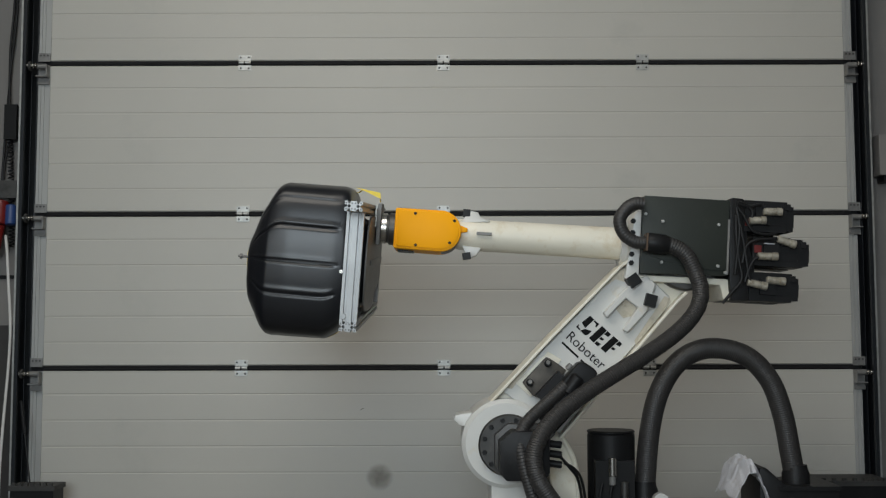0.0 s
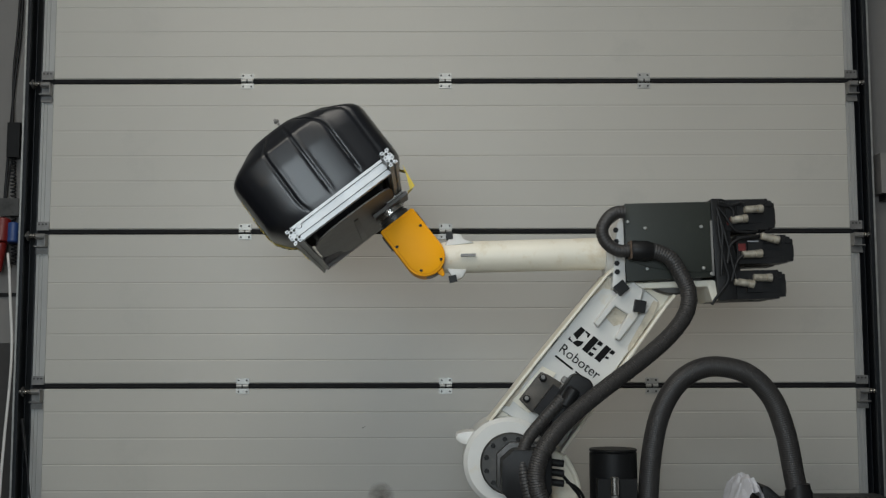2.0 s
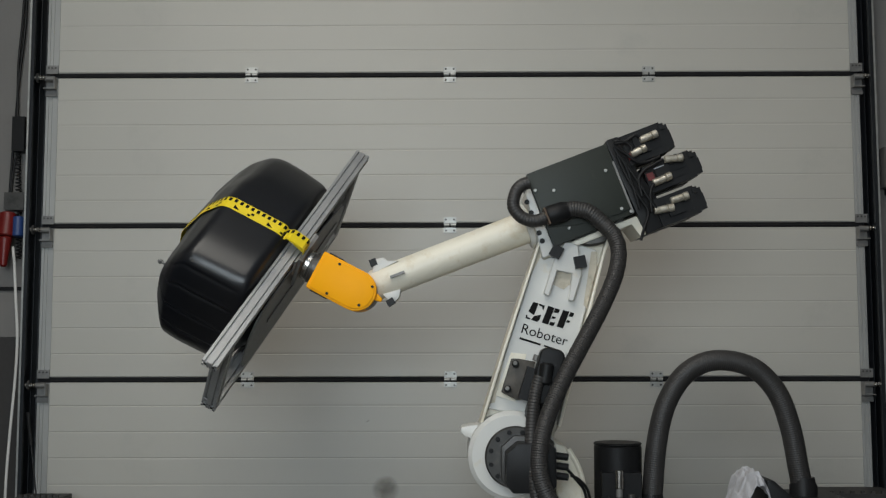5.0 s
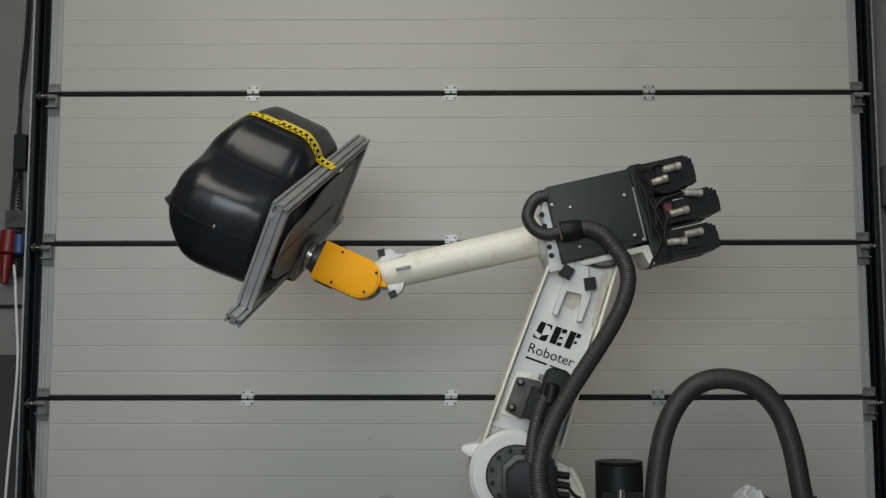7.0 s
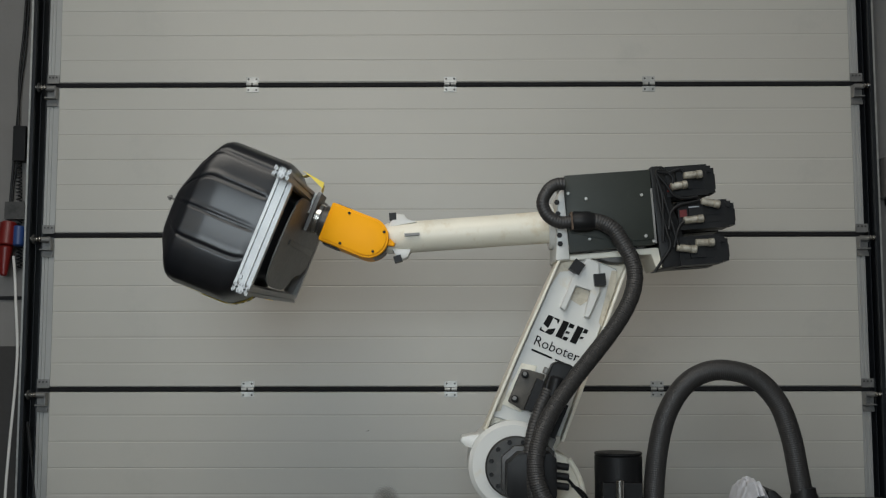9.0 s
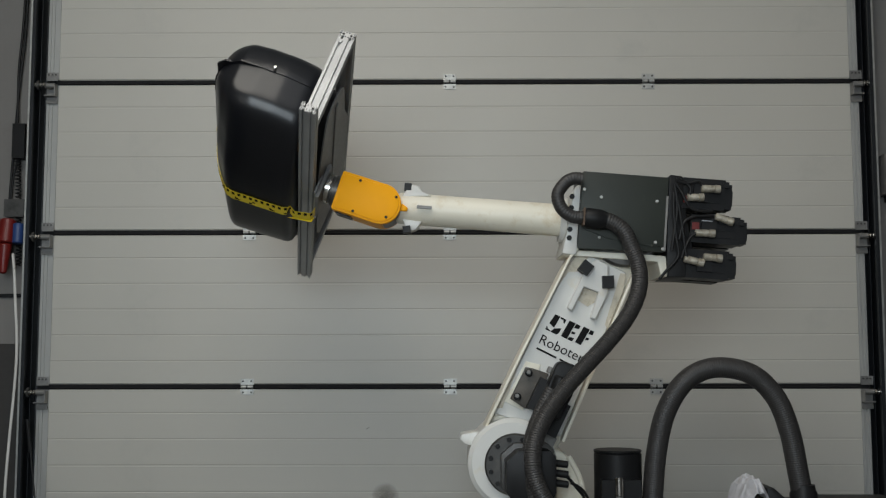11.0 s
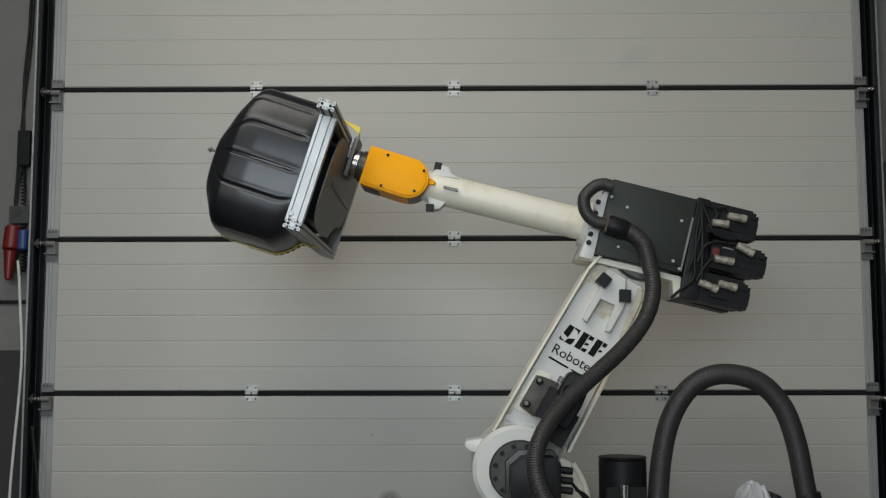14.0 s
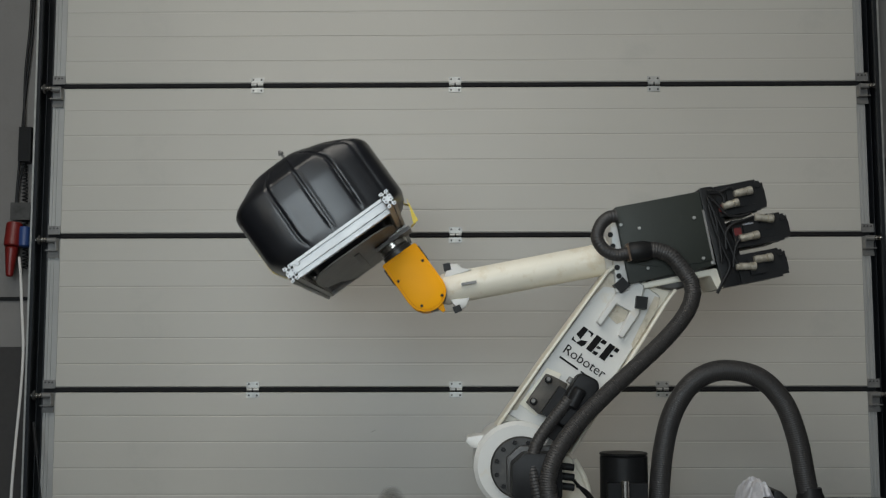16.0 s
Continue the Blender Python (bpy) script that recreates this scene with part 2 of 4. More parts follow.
# dark lower panels on unseen walls, added to darken the door's lower corners
for name, x0, x1, y0 in (("unseen_wainscot_left", -4.7, -4.694, -6.19), ("unseen_wainscot_pier", -1.90, -1.894, -2.6), ("unseen_wainscot_right", 1.874, 1.88, -6.19)):
    tagged(obj(name, box(x0, x1, y0, 0.04, 0.0, 1.75), "dado", None, 0), "dark painted lower part of an unseen wall, added as shading", "wall", kind="structure")
back = box(-6, 6, -6.5, -6.2, 0, 1.3)
box(-6, 6, -6.5, -6.2, 3.0, 4.3, bm=back)
for a, b in ((-6, -4.55), (-2.25, -1.85), (0.45, 6)):
    box(a, b, -6.5, -6.2, 1.3, 3.0, bm=back)
tagged(obj("wall_behind", back, "plaster", None, 0), "rendered wall with two windows", "wall", kind="structure")
for wx in (-3.4, -0.7):
    win = thing("window_1", "steel framed hall window with clear panes", "window", pose(wx, -6.35, 1.3), kind="structure")
    for a, b, c, d in ((-1.15, 1.15, 0, 0.05), (-1.15, 1.15, 1.65, 1.7), (-1.15, -1.1, 0.05, 1.65), (1.1, 1.15, 0.05, 1.65), (-0.025, 0.025, 0.05, 1.65)):
        part("window_frame", box(a, b, -0.03, 0.03, c, d, 0.004), "track", win)
    for a, b in ((-1.1, -0.025), (0.025, 1.1)):
        p = part("pane", box(a, b, -0.004, 0.004, 0.05, 1.65), "glass", win, smooth=0)
        p.visible_shadow = False

# ---- the sectional door ----
DOOR_L, DOOR_R, PH = -1.623, 1.646, 0.61
door = thing("door_1", "closed pale grey sectional door of ribbed steel panels", "sectional door", kind="structure")


def panel(parent):
    """One section: a ribbed face, thin black seal on its top edge."""
    k = bmesh.new()
    prof = [(0.040, 0.010), (0.004, 0.010), (0.0, 0.014)]
    for i in range(1, 6):
        z = i * PH / 6
        prof += [(0.0, z - 0.0040), (0.0013, z - 0.0012), (0.0013, z + 0.0010), (0.0, z + 0.0036)]
    prof += [(0.0, PH - 0.014), (0.004, PH - 0.010), (0.040, PH - 0.010)]
    L, R = DOOR_L + 0.048, DOOR_R - 0.034
    a = [k.verts.new((L, y, z)) for y, z in prof]
    b = [k.verts.new((R, y, z)) for y, z in prof]
    for i in range(len(prof)):
        j = (i + 1) % len(prof)
        k.faces.new((a[i], b[i], b[j], a[j]))
    k.faces.new(a)
    k.faces.new(b)
    return part("door_panel", k, "door", parent, smooth=0)


first = panel(door)
panels = [first]
for i in range(1, 6):
    p = new("door_panel", first.data)
    p.parent, p.location = door, (0, 0, i * PH)
    panels.append(p)
for i in range(6):
    for x0, x1 in ((DOOR_L, DOOR_L + 0.0475), (DOOR_R - 0.0335, DOOR_R)):
        k = box(x0, x1, -0.0015, 0.04, i * PH + 0.012, (i + 1) * PH - 0.012, 0.003)
        for q in (0.008, 0.022):
            xx = x0 + q
            box(xx, xx + 0.004, -0.0060, -0.001, i * PH + 0.014, (i + 1) * PH - 0.014, bm=k)
        part("end_cap", k, "cap", panels[i], "pale aluminium end cap").location = (0, 0, -i * PH)
for i in range(1, 6):
    part("seal", box(DOOR_L, DOOR_R, 0.004, 0.030, i * PH - 0.0115, i * PH + 0.0115), "seal", door, "black rubber seal", 0)
    part("seal_lip", cyl((DOOR_L + 0.05, 0.002, i * PH - 0.004), (DOOR_R - 0.05, 0.002, i * PH - 0.004), 0.0042, 8), "seal", door, "rolled black lip")
part("bottom_seal", box(DOOR_L, DOOR_R, 0.002, 0.038, 0.0, 0.0095, 0.003), "seal", door)


def hinge(x, z):
    h = thing("hinge", "small galvanised hinge across a door seam", "hinge", pose(x, 0, z), "door hinges")
    for z0, z1 in ((0.007, 0.031), (-0.031, -0.010)):
        k = box(-0.0255, 0.0255, -0.0045, -0.0005, z0, z1, 0.0012)
        part("leaf", k, "zinc", h)
    part("knuckle", cyl((-0.024, -0.0075, 0.0), (0.024, -0.0075, 0.0), 0.0065, 12, 0.001), "zinc", h)
    part("knuckle_gap", cyl((-0.0035, -0.0077, 0.0), (0.0035, -0.0077, 0.0), 0.0067, 12), "darksteel", h)
    for sx in (-0.016, 0.016):
        for sz in (0.022, -0.022):
            part("screw", cyl((sx, -0.0075, sz), (sx, -0.004, sz), 0.0042, 8, 0.001), "darksteel", h)
    return h


for zi in range(1, 6):
    for x in (-0.795, 0.003, 0.802):
        hinge(x + (0.010 if x > 0.5 and zi == 2 else 0), zi * PH)


def roller(x, z, side):
    """side: -1 at the left track."""
    r = thing("roller_bracket", "zinc roller bracket with a steel axle running in the track", "roller bracket", pose(x, 0, z), "door rollers")
    s = side
    part("plate", box(-0.024, 0.024, -0.0095, -0.0070, 0.006, 0.040, 0.001), "shaded_zinc", r)
    k = box(-0.022, 0.022, -0.0090, -0.0070, -0.088, -0.010, 0.001)
    box(-0.022, 0.022, -0.042, -0.0085, -0.062, -0.058, bm=k)
    box(-s * 0.022, -s * 0.018, -0.042, -0.0085, -0.058, -0.014, bm=k)
    part("lower_plate", k, "shaded_zinc", r)
    part("foot", box(-0.022, 0.022, -0.014, -0.0092, -0.088, -0.072, 0.001), "castgrey", r)
    part("barrel", cyl((-0.020, -0.034, -0.020), (0.020, -0.034, -0.020), 0.0105, 14, 0.002), "castgrey", r)
    part("axle", cyl((s * 0.012, -0.048, -0.020), (s * 0.058, -0.048, -0.020), 0.0062, 12, 0.001), "steel", r)
    for q in (0.018, 0.030, 0.050):
        part("axle_collar", cyl((s * q, -0.048, -0.020), (s * (q + 0.008), -0.048, -0.020), 0.0098, 14, 0.001), "steel", r)
    part("wheel", cyl((s * 0.040, -0.040, -0.020), (s * 0.050, -0.040, -0.020), 0.020, 18, 0.004), "darksteel", r)
    for sx in (-0.014, 0.0, 0.014):
        part("screw", cyl((sx, -0.0125, 0.030), (sx, -0.0094, 0.030), 0.0040, 8), "darksteel", r)


for zi in range(1, 6):
    roller(DOOR_L + 0.024, zi * PH, -1)
    roller(DOOR_R - 0.012, zi * PH, 1)


def track(name, out, inner):
    """A vertical C-shaped steel track; out: the x of its closed side, inner: that of its open side."""
    t = thing(name, "dark blue-grey steel door track bolted to the wall", "door track", kind="structure")
    s = 1 if inner > out else -1

    def bar(name, a, b, y0, y1, material, label=""):
        part(name, box(min(a, b), max(a, b), y0, y1, 0, 4.4, 0.001), material, t, label)

    bar("web", out, out + s * 0.005, -0.070, 0.046, "track")
    bar("front_flange", out + s * 0.0055, out + s * 0.013, -0.070, -0.066, "track")
    bar("front_lip", out + s * 0.010, out + s * 0.0128, -0.0655, -0.052, "track")
    bar("back_flange", out + s * 0.0055, inner, 0.030, 0.034, "track")
    bar("rail_web", out + s * 0.020, out + s * 0.0225, -0.020, 0.0295, "track")
    bar("angle", out - s * 0.0005, out - s * 0.022, 0.040, 0.046, "track")
    # brighter metal strip stands in for the highlight along the rolled edge
    bar("edge_highlight", out - s * 0.0005, out - s * 0.009, -0.066, -0.058, "zinc", "rolled edge with its highlight painted in")
    return t


track("door_track_left", -1.664, -1.626)
track("door_track_right", 1.681, 1.650)

# ---- the robot ----
BX = 0.45
robot = thing("industrial_robot", "white six-axis industrial robot with an orange wrist and black motors", "robot", pose(BX, YR, 0))
W2 = lambda x: x - BX


def disc(cx, cz, r, n=32, a0=0.0, a1=360.0):
    return [(cx + r * math.cos(radians(a0 + (a1 - a0) * i / (n if a1 - a0 == 360 else n - 1))), cz + r * math.sin(radians(a0 + (a1 - a0) * i / (n if a1 - a0 == 360 else n - 1)))) for i in range(n)]


# base and shoulder, places in the robot's own space
JX, JZ = W2(0.185), 1.028
ped = lathe([(0, 0.30), (0.03, 0.30), (0.04, 0.25), (0.62, 0.22), (0.64, 0.27), (0.70, 0.27)], pose(0, 0, 0, 90))
part("pedestal", ped, "white", robot)
part("carousel", prism([(-0.36, 0.70), (0.22, 0.70), (0.22, 0.78), (-0.36, 0.78), (-0.38, 0.75)], -0.16, 0.20, 0.02, 3), "white", robot)
k = cyl((JX, -0.115, JZ), (JX, 0.16, JZ), 0.131, 48, 0.012)
prism([(JX - 0.045, 0.84), (JX + 0.12, 0.84), (JX + 0.125, JZ), (JX - 0.045, JZ)], -0.10, 0.15, 0.01, bm=k)
part("shoulder", k, "white", robot)
part("stop_tab", prism([(JX - 0.154, 1.094), (JX - 0.150, 1.108), (JX - 0.120, 1.114), (JX - 0.072, 1.116), (JX - 0.072, 1.058), (JX - 0.112, 1.072), (JX - 0.140, 1.080)], -0.06, 0.05, 0.004), "white", robot)
part("shoulder_flange", lathe([(-0.117, 0.090), (-0.136, 0.091), (-0.142, 0.086), (-0.142, 0.0)], Matrix.Translation((JX + 0.008, 0, JZ - 0.002)), 40), "gunmetal", robot)
for i in range(12):
    a = radians(15 + i * 30)
    part("bolt", cyl((JX + 0.008 + 0.075 * math.cos(a), -0.150, JZ - 0.002 + 0.075 * math.sin(a)), (JX + 0.008 + 0.075 * math.cos(a), -0.141, JZ - 0.002 + 0.075 * math.sin(a)), 0.0072, 6, 0.001), "black", robot)
o = [(-0.072, -0.052), (-0.052, -0.076), (0.060, -0.076), (0.078, -0.055), (0.078, 0.055), (0.060, 0.072), (-0.035, 0.072), (-0.072, 0.040)]
part("adapter", prism([(W2(0.222) + x * 1.02, 1.018 + z * 1.02) for x, z in o], -0.175, -0.141, 0.004), "gunmetal", robot)
part("shoulder_motor", prism([(W2(0.226) + x * 0.94, 1.010 + z * 0.94) for x, z in o], -0.27, -0.175, 0.006), "black", robot)
for dz in (-0.028, 0.0, 0.028):
    part("motor_plug", cyl((W2(0.292), -0.215, 1.012 + dz), (W2(0.338), -0.215, 1.006 + dz), 0.0105, 14, 0.002), "black", robot)
k = prism([(W2(0.300), 1.075), (W2(0.345), 1.052), (W2(0.385), 1.00), (W2(0.405), 0.93), (W2(0.418), 0.82), (W2(0.33), 0.82), (W2(0.31), 0.95)], -0.085, 0.10, 0.012, 3)
part("base_casting", k, "cream", robot)
part("casting_rim", sweep(spline([(W2(0.352), -0.088, 1.045), (W2(0.382), -0.088, 0.99), (W2(0.396), -0.088, 0.93), (W2(0.404), -0.088, 0.82)], 20), 0.0085, 10), "cream", robot)
for q in ((0.335, 0.005), (0.345, -0.012)):
    part("cable", sweep(spline([(W2(q[0]), -0.215, 0.995 + q[1]), (W2(q[0] + 0.03), -0.20, 0.965), (W2(q[0] + 0.055), -0.16, 0.93), (W2(q[0] + 0.07), -0.13, 0.86), (W2(q[0] + 0.07), -0.12, 0.80)], 24), 0.0045, 8), "black", robot)
# first-axis motor and its plugs
k = cyl((W2(0.511), 0.0, 0.78), (W2(0.511), 0.0, 1.050), 0.072, 36, 0.004)
box(W2(0.452), W2(0.568), -0.084, -0.02, 0.78, 0.975, 0.006, bm=k)
part("turntable_motor", k, "black", robot)
part("motor_lid", cyl((W2(0.511), 0.0, 1.0505), (W2(0.511), 0.0, 1.0585), 0.073, 36, 0.003), "black", robot)
part("motor_plug", cyl((W2(0.500), -0.10, 0.93), (W2(0.500), -0.10, 0.985), 0.0125, 16, 0.002), "steel", robot)
part("plug_nut", cyl((W2(0.500), -0.10, 0.905), (W2(0.500), -0.10, 0.932), 0.0105, 16, 0.002), "castgrey", robot)
part("motor_plug", cyl((W2(0.535), -0.10, 0.865), (W2(0.535), -0.10, 0.915), 0.0115, 16, 0.002), "darksteel", robot)
for x in (0.470, 0.500, 0.535):
    part("cable", sweep(spline([(W2(x), -0.10, 0.91 if x < 0.53 else 0.87), (W2(x - 0.008), -0.105, 0.87), (W2(x - 0.012), -0.10, 0.80)], 16), 0.0045, 8), "black", robot)
part("plinth_cover", box(W2(0.33), W2(0.66), -0.15, 0.10, 0.78, 0.838, 0.01), "black", robot)
part("white_knob", lathe([(0, 0.024), (0.03, 0.024), (0.036, 0.02)], pose(W2(0.645), -0.09, 0.855, 0, 0, 0), 24), "white", robot)

# the big hose arching from the plinth to the cable box
BIG = [(0.607, 0.0, 0.82), (0.611, 0, 0.904), (0.627, 0, 1.058), (0.659, 0, 1.178), (0.721, 0, 1.268), (0.809, 0, 1.306), (0.918, 0, 1.286), (0.992, 0, 1.213), (1.031, 0, 1.108), (1.052, 0, 0.988), (1.066, 0, 0.90)]
part("conduit_hose", corrugated([(W2(x), -0.02, z) for x, y, z in BIG], 0.0318, 0.0066, 16, 0.0007), "rubber", robot, "thick black corrugated conduit")
part("hose_collar", lathe([(0, 0.036), (0.004, 0.040), (0.05, 0.040), (0.06, 0.036), (0.075, 0.034)], pose(W2(0.608), -0.02, 0.832, 90), 24), "black", robot)
part("hose_collar", lathe([(0, 0.038), (0.004, 0.041), (0.04, 0.041), (0.05, 0.036), (0.065, 0.034)], pose(W2(1.066), -0.02, 0.89, 90), 24), "black", robot)

# ---- lower arm: its own space starts at the shoulder, z along the arm ----
larm = part("lower_arm", prism([(-0.112, 0.02), (-0.113, 0.30), (-0.106, 0.62), (-0.085, 0.70), (-0.05, 0.80), (0.07, 0.80), (0.098, 0.72), (0.094, 0.66), (0.106, 0.40), (0.117, 0.12), (0.10, 0.0)], -0.055, 0.08, 0.012, 3), "cream", robot)
k = prism([(-0.104, 0.105), (-0.098, 0.60), (-0.075, 0.66), (0.070, 0.66), (0.086, 0.60), (0.106, 0.13)], -0.072, -0.05, 0.003, 1)
part("face_plate", k, "white", larm)
part("edge_rib", prism([(-0.1135, 0.06), (-0.1135, 0.30), (-0.1065, 0.63), (-0.092, 0.69), (-0.082, 0.69), (-0.099, 0.62), (-0.1045, 0.30), (-0.1045, 0.06)], -0.101, -0.05, 0.003), "cream", larm)
part("edge_rib", prism([(0.1185, 0.12), (0.1075, 0.40), (0.0955, 0.66), (0.098, 0.70), (0.088, 0.70), (0.087, 0.65), (0.098, 0.40), (0.109, 0.12)], -0.101, -0.05, 0.003), "cream", larm)
part("stain_shade_edge", prism([(-0.1045, 0.12), (-0.1045, 0.29), (-0.094, 0.20), (-0.088, 0.13)], -0.0745, -0.070), "stain_shade", larm, "brown edge patch, part stain, part painted shade", 0)
part("stain_shade_edge", prism([(-0.0985, 0.53), (-0.099, 0.605), (-0.072, 0.66), (-0.052, 0.655), (-0.058, 0.60), (-0.086, 0.585)], -0.0745, -0.070), "stain_shade", larm, "brown edge patch, part stain, part painted shade", 0)
# shading on the right edge, painted in as a brown strip
part("stain_shade_edge", prism([(0.093, 0.48), (0.086, 0.60), (0.072, 0.655), (0.056, 0.65), (0.070, 0.56), (0.080, 0.49)], -0.0745, -0.070), "stain_shade", larm, "brown edge patch, part stain, part painted shade", 0)
part("pocket_floor", prism([(-0.026, 0.520), (-0.0265, 0.561), (0.0185, 0.566), (0.023, 0.535), (0.010, 0.515)], -0.0745, -0.0705), "stain_shade", larm, "brown patch between the bracket legs", 0)
k = prism([(-0.046, 0.484), (-0.028, 0.480), (-0.0265, 0.562), (0.019, 0.567), (0.031, 0.486), (0.047, 0.489), (0.047, 0.575), (0.034, 0.602), (0.010, 0.655), (-0.030, 0.655), (-0.046, 0.592)], -0.096, -0.070, 0.003, 1)
part("stop_bracket", k, "white", larm)
for x, z, a in ((-0.047, 0.615, 12), (0.030, 0.606, -28)):
    part("rubber_bumper", turned(box(-0.017, 0.017, -0.118, -0.060, -0.018, 0.018, 0.004), pose(x, 0, z, 0, a, 0)), "black", larm, "black rubber end stop")
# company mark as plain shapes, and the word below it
for i, (x0, x1) in enumerate(((-0.074, -0.030), (-0.024, 0.016), (0.022, 0.060))):
    zb, zt = 0.398 + 0.002 * i, 0.452 + 0.002 * i
    if i:
        k = prism([(x0, zb), (x0 + 0.020, zb), (x0 + 0.024, zt), (x0 + 0.004, zt)], -0.0734, -0.0718)
    else:
        k = prism([(x0 + 0.002, zb + 0.022), (x0 + 0.021, zb + 0.016), (x0 + 0.024, zt), (x0 + 0.007, zt)], -0.0734, -0.0718)
    if i == 0:
        prism([(x0 + 0.016, zb), (x1 - 0.008, zb), (x1 - 0.003, zb + 0.008), (x1 - 0.002, zb + 0.024), (x0 + 0.0222, zb + 0.014)], -0.0734, -0.0718, bm=k)
        prism([(x0 - 0.001, zb), (x0 + 0.014, zb), (x0 + 0.014, zb + 0.004), (x0 + 0.004, zb + 0.005), (x0 + 0.002, zb + 0.011), (x0 - 0.001, zb + 0.011)], -0.0734, -0.0718, bm=k)
        prism([(x0 + 0.026, zt - 0.005), (x1 - 0.007, zt - 0.006), (x1 - 0.003, zt - 0.014), (x1, zt - 0.014), (x1, zt), (x0 + 0.0265, zt)], -0.0734, -0.0718, bm=k)
    else:
        prism([(x0 + 0.0250, zt - 0.014), (x1, zt - 0.012), (x1 + 0.001, zt), (x0 + 0.0265, zt)], -0.0734, -0.0718, bm=k)
        prism([(x0 + 0.0235, zb + 0.020), (x1 - 0.005, zb + 0.022), (x1 - 0.004, zb + 0.029), (x0 + 0.0245, zb + 0.028)], -0.0734, -0.0718, bm=k)
        if i == 1:
            prism([(x0 + 0.0225, zb), (x1 - 0.004, zb), (x1 - 0.001, zb + 0.012), (x0 + 0.0235, zb + 0.010)], -0.0734, -0.0718, bm=k)
    part("printed_mark", k, "ink", larm, "bold black printed mark", 0)
fc = bpy.data.curves.new("printed_word", "FONT")
fc.body, fc.size, fc.extrude, fc.resolution_u = "Roboter", 0.0425, 0.0006, 3
tmp = bpy.data.objects.new("tmp_word", fc)
scene.collection.objects.link(tmp)
bpy.context.view_layer.update()
word = bpy.data.meshes.new_from_object(tmp.evaluated_get(bpy.context.evaluated_depsgraph_get()))
bpy.data.objects.remove(tmp)
word.materials.clear()
word.materials.append(M["ink"])
word_ob = new("printed_word", word)
word_ob.parent = larm
word_ob.matrix_basis = pose(-0.078, -0.0732, 0.352, 90, -1.0, 0)
tagged(word_ob, "black printed word Roboter")
part("printed_line", box(-0.074, -0.008, -0.0734, -0.0718, 0.3325, 0.3385), "ink", larm)
part("printed_line", box(0.002, 0.040, -0.0734, -0.0718, 0.333, 0.338), "ink", larm)
# drive on the arm: grey bracket, gearbox, black plug and motor
k = prism([(-0.080, 0.165), (-0.080, 0.270), (-0.058, 0.276), (-0.010, 0.282), (-0.004, 0.170), (-0.03, 0.158)], -0.105, -0.070, 0.004)
part("bracket_plate", prism([(-0.092, 0.150), (-0.086, 0.286), (-0.040, 0.296), (-0.030, 0.150)], -0.077, -0.070, 0.002), "cream", larm)
part("drive_bracket", k, "bracket", larm)
for x, z in ((-0.066, 0.258), (-0.066, 0.180)):
    part("bolt", cyl((x, -0.125, z), (x, -0.104, z), 0.011, 14, 0.003), "black", larm)
    part("bolt", cyl((x - 0.002, -0.132, z + 0.002), (x - 0.002, -0.124, z + 0.002), 0.0065, 10, 0.001), "castgrey", larm)
part("gearbox", box(-0.030, 0.030, -0.150, -0.070, 0.165, 0.262, 0.008), "black", larm)
part("drive_motor", box(0.005, 0.085, -0.145, -0.050, 0.120, 0.225, 0.008), "black", larm)
part("motor_foot", box(0.035, 0.092, -0.120, -0.050, 0.085, 0.121, 0.004), "castgrey", larm)
o = disc(0.012, 0.020, 0.026, 8, 0, 90) + disc(-0.014, 0.022, 0.022, 8, 90, 180) + [(-0.038, -0.030), (-0.032, -0.118), (0.030, -0.118), (0.040, -0.040)]
part("plug_housing", turned(prism(o, -0.034, 0.030, 0.010, 3), pose(0.026, -0.175, 0.288, 0, -5, 0)), "black", larm)
part("plug_gland", turned(cyl((0, 0, -0.075), (0, 0, -0.012), 0.0205, 18, 0.006), pose(0.014, -0.212, 0.300, 0, -8, 0)), "black", larm)
part("plug_nut", cyl((-0.014, -0.135, 0.283), (-0.014, -0.135, 0.302), 0.0095, 12, 0.002), "castgrey", larm)

# ---- forearm: its own space starts at the elbow, x along the arm away from the wrist ----
farm = part("forearm", lathe([(-0.700, 0.044), (-0.69, 0.0485), (-0.62, 0.0490), (-0.30, 0.0495), (-0.19, 0.0505), (-0.17, 0.055)], pose(0, 0, 0.0285, 0, 0, -90), 40), "cream", robot)
part("gear_housing", prism([(-0.146, -0.066), (-0.146, 0.164), (-0.142, 0.168), (0.112, 0.168), (0.114, 0.165), (0.114, -0.058)], -0.118, 0.12, 0.004), "plate", farm)
part("cover_plate", prism([(-0.144, -0.004), (-0.144, 0.166), (0.112, 0.166), (0.112, -0.040), (0.07, -0.044), (-0.06, -0.030)], -0.1225, -0.1175, 0.0012), "plate", farm, "dark olive sheet cover")
for x, z in ((-0.086, 0.092), (0.081, 0.092), (-0.085, -0.030), (0.083, -0.032), (-0.138, 0.112), (0.106, -0.050)):
    part("screw", cyl((x, -0.1275, z), (x, -0.1220, z), 0.0052, 10, 0.0012), "zinc", farm)
part("cover_lip", box(0.1085, 0.1145, -0.1255, -0.1175, -0.056, 0.110, 0.001), "castgrey", farm)
k = prism([(-0.190, -0.085), (-0.178, 0.0), (-0.168, 0.110), (-0.160, 0.125), (-0.1465, 0.128), (-0.1465, -0.085)], -0.105, 0.10, 0.006)
part("arm_flange", k, "white", farm)
for z in (-0.036, -0.01, 0.055, 0.09):
    part("bolt", cyl((-0.172, -0.112, z), (-0.172, -0.104, z), 0.0085, 6, 0.001), "black", farm)
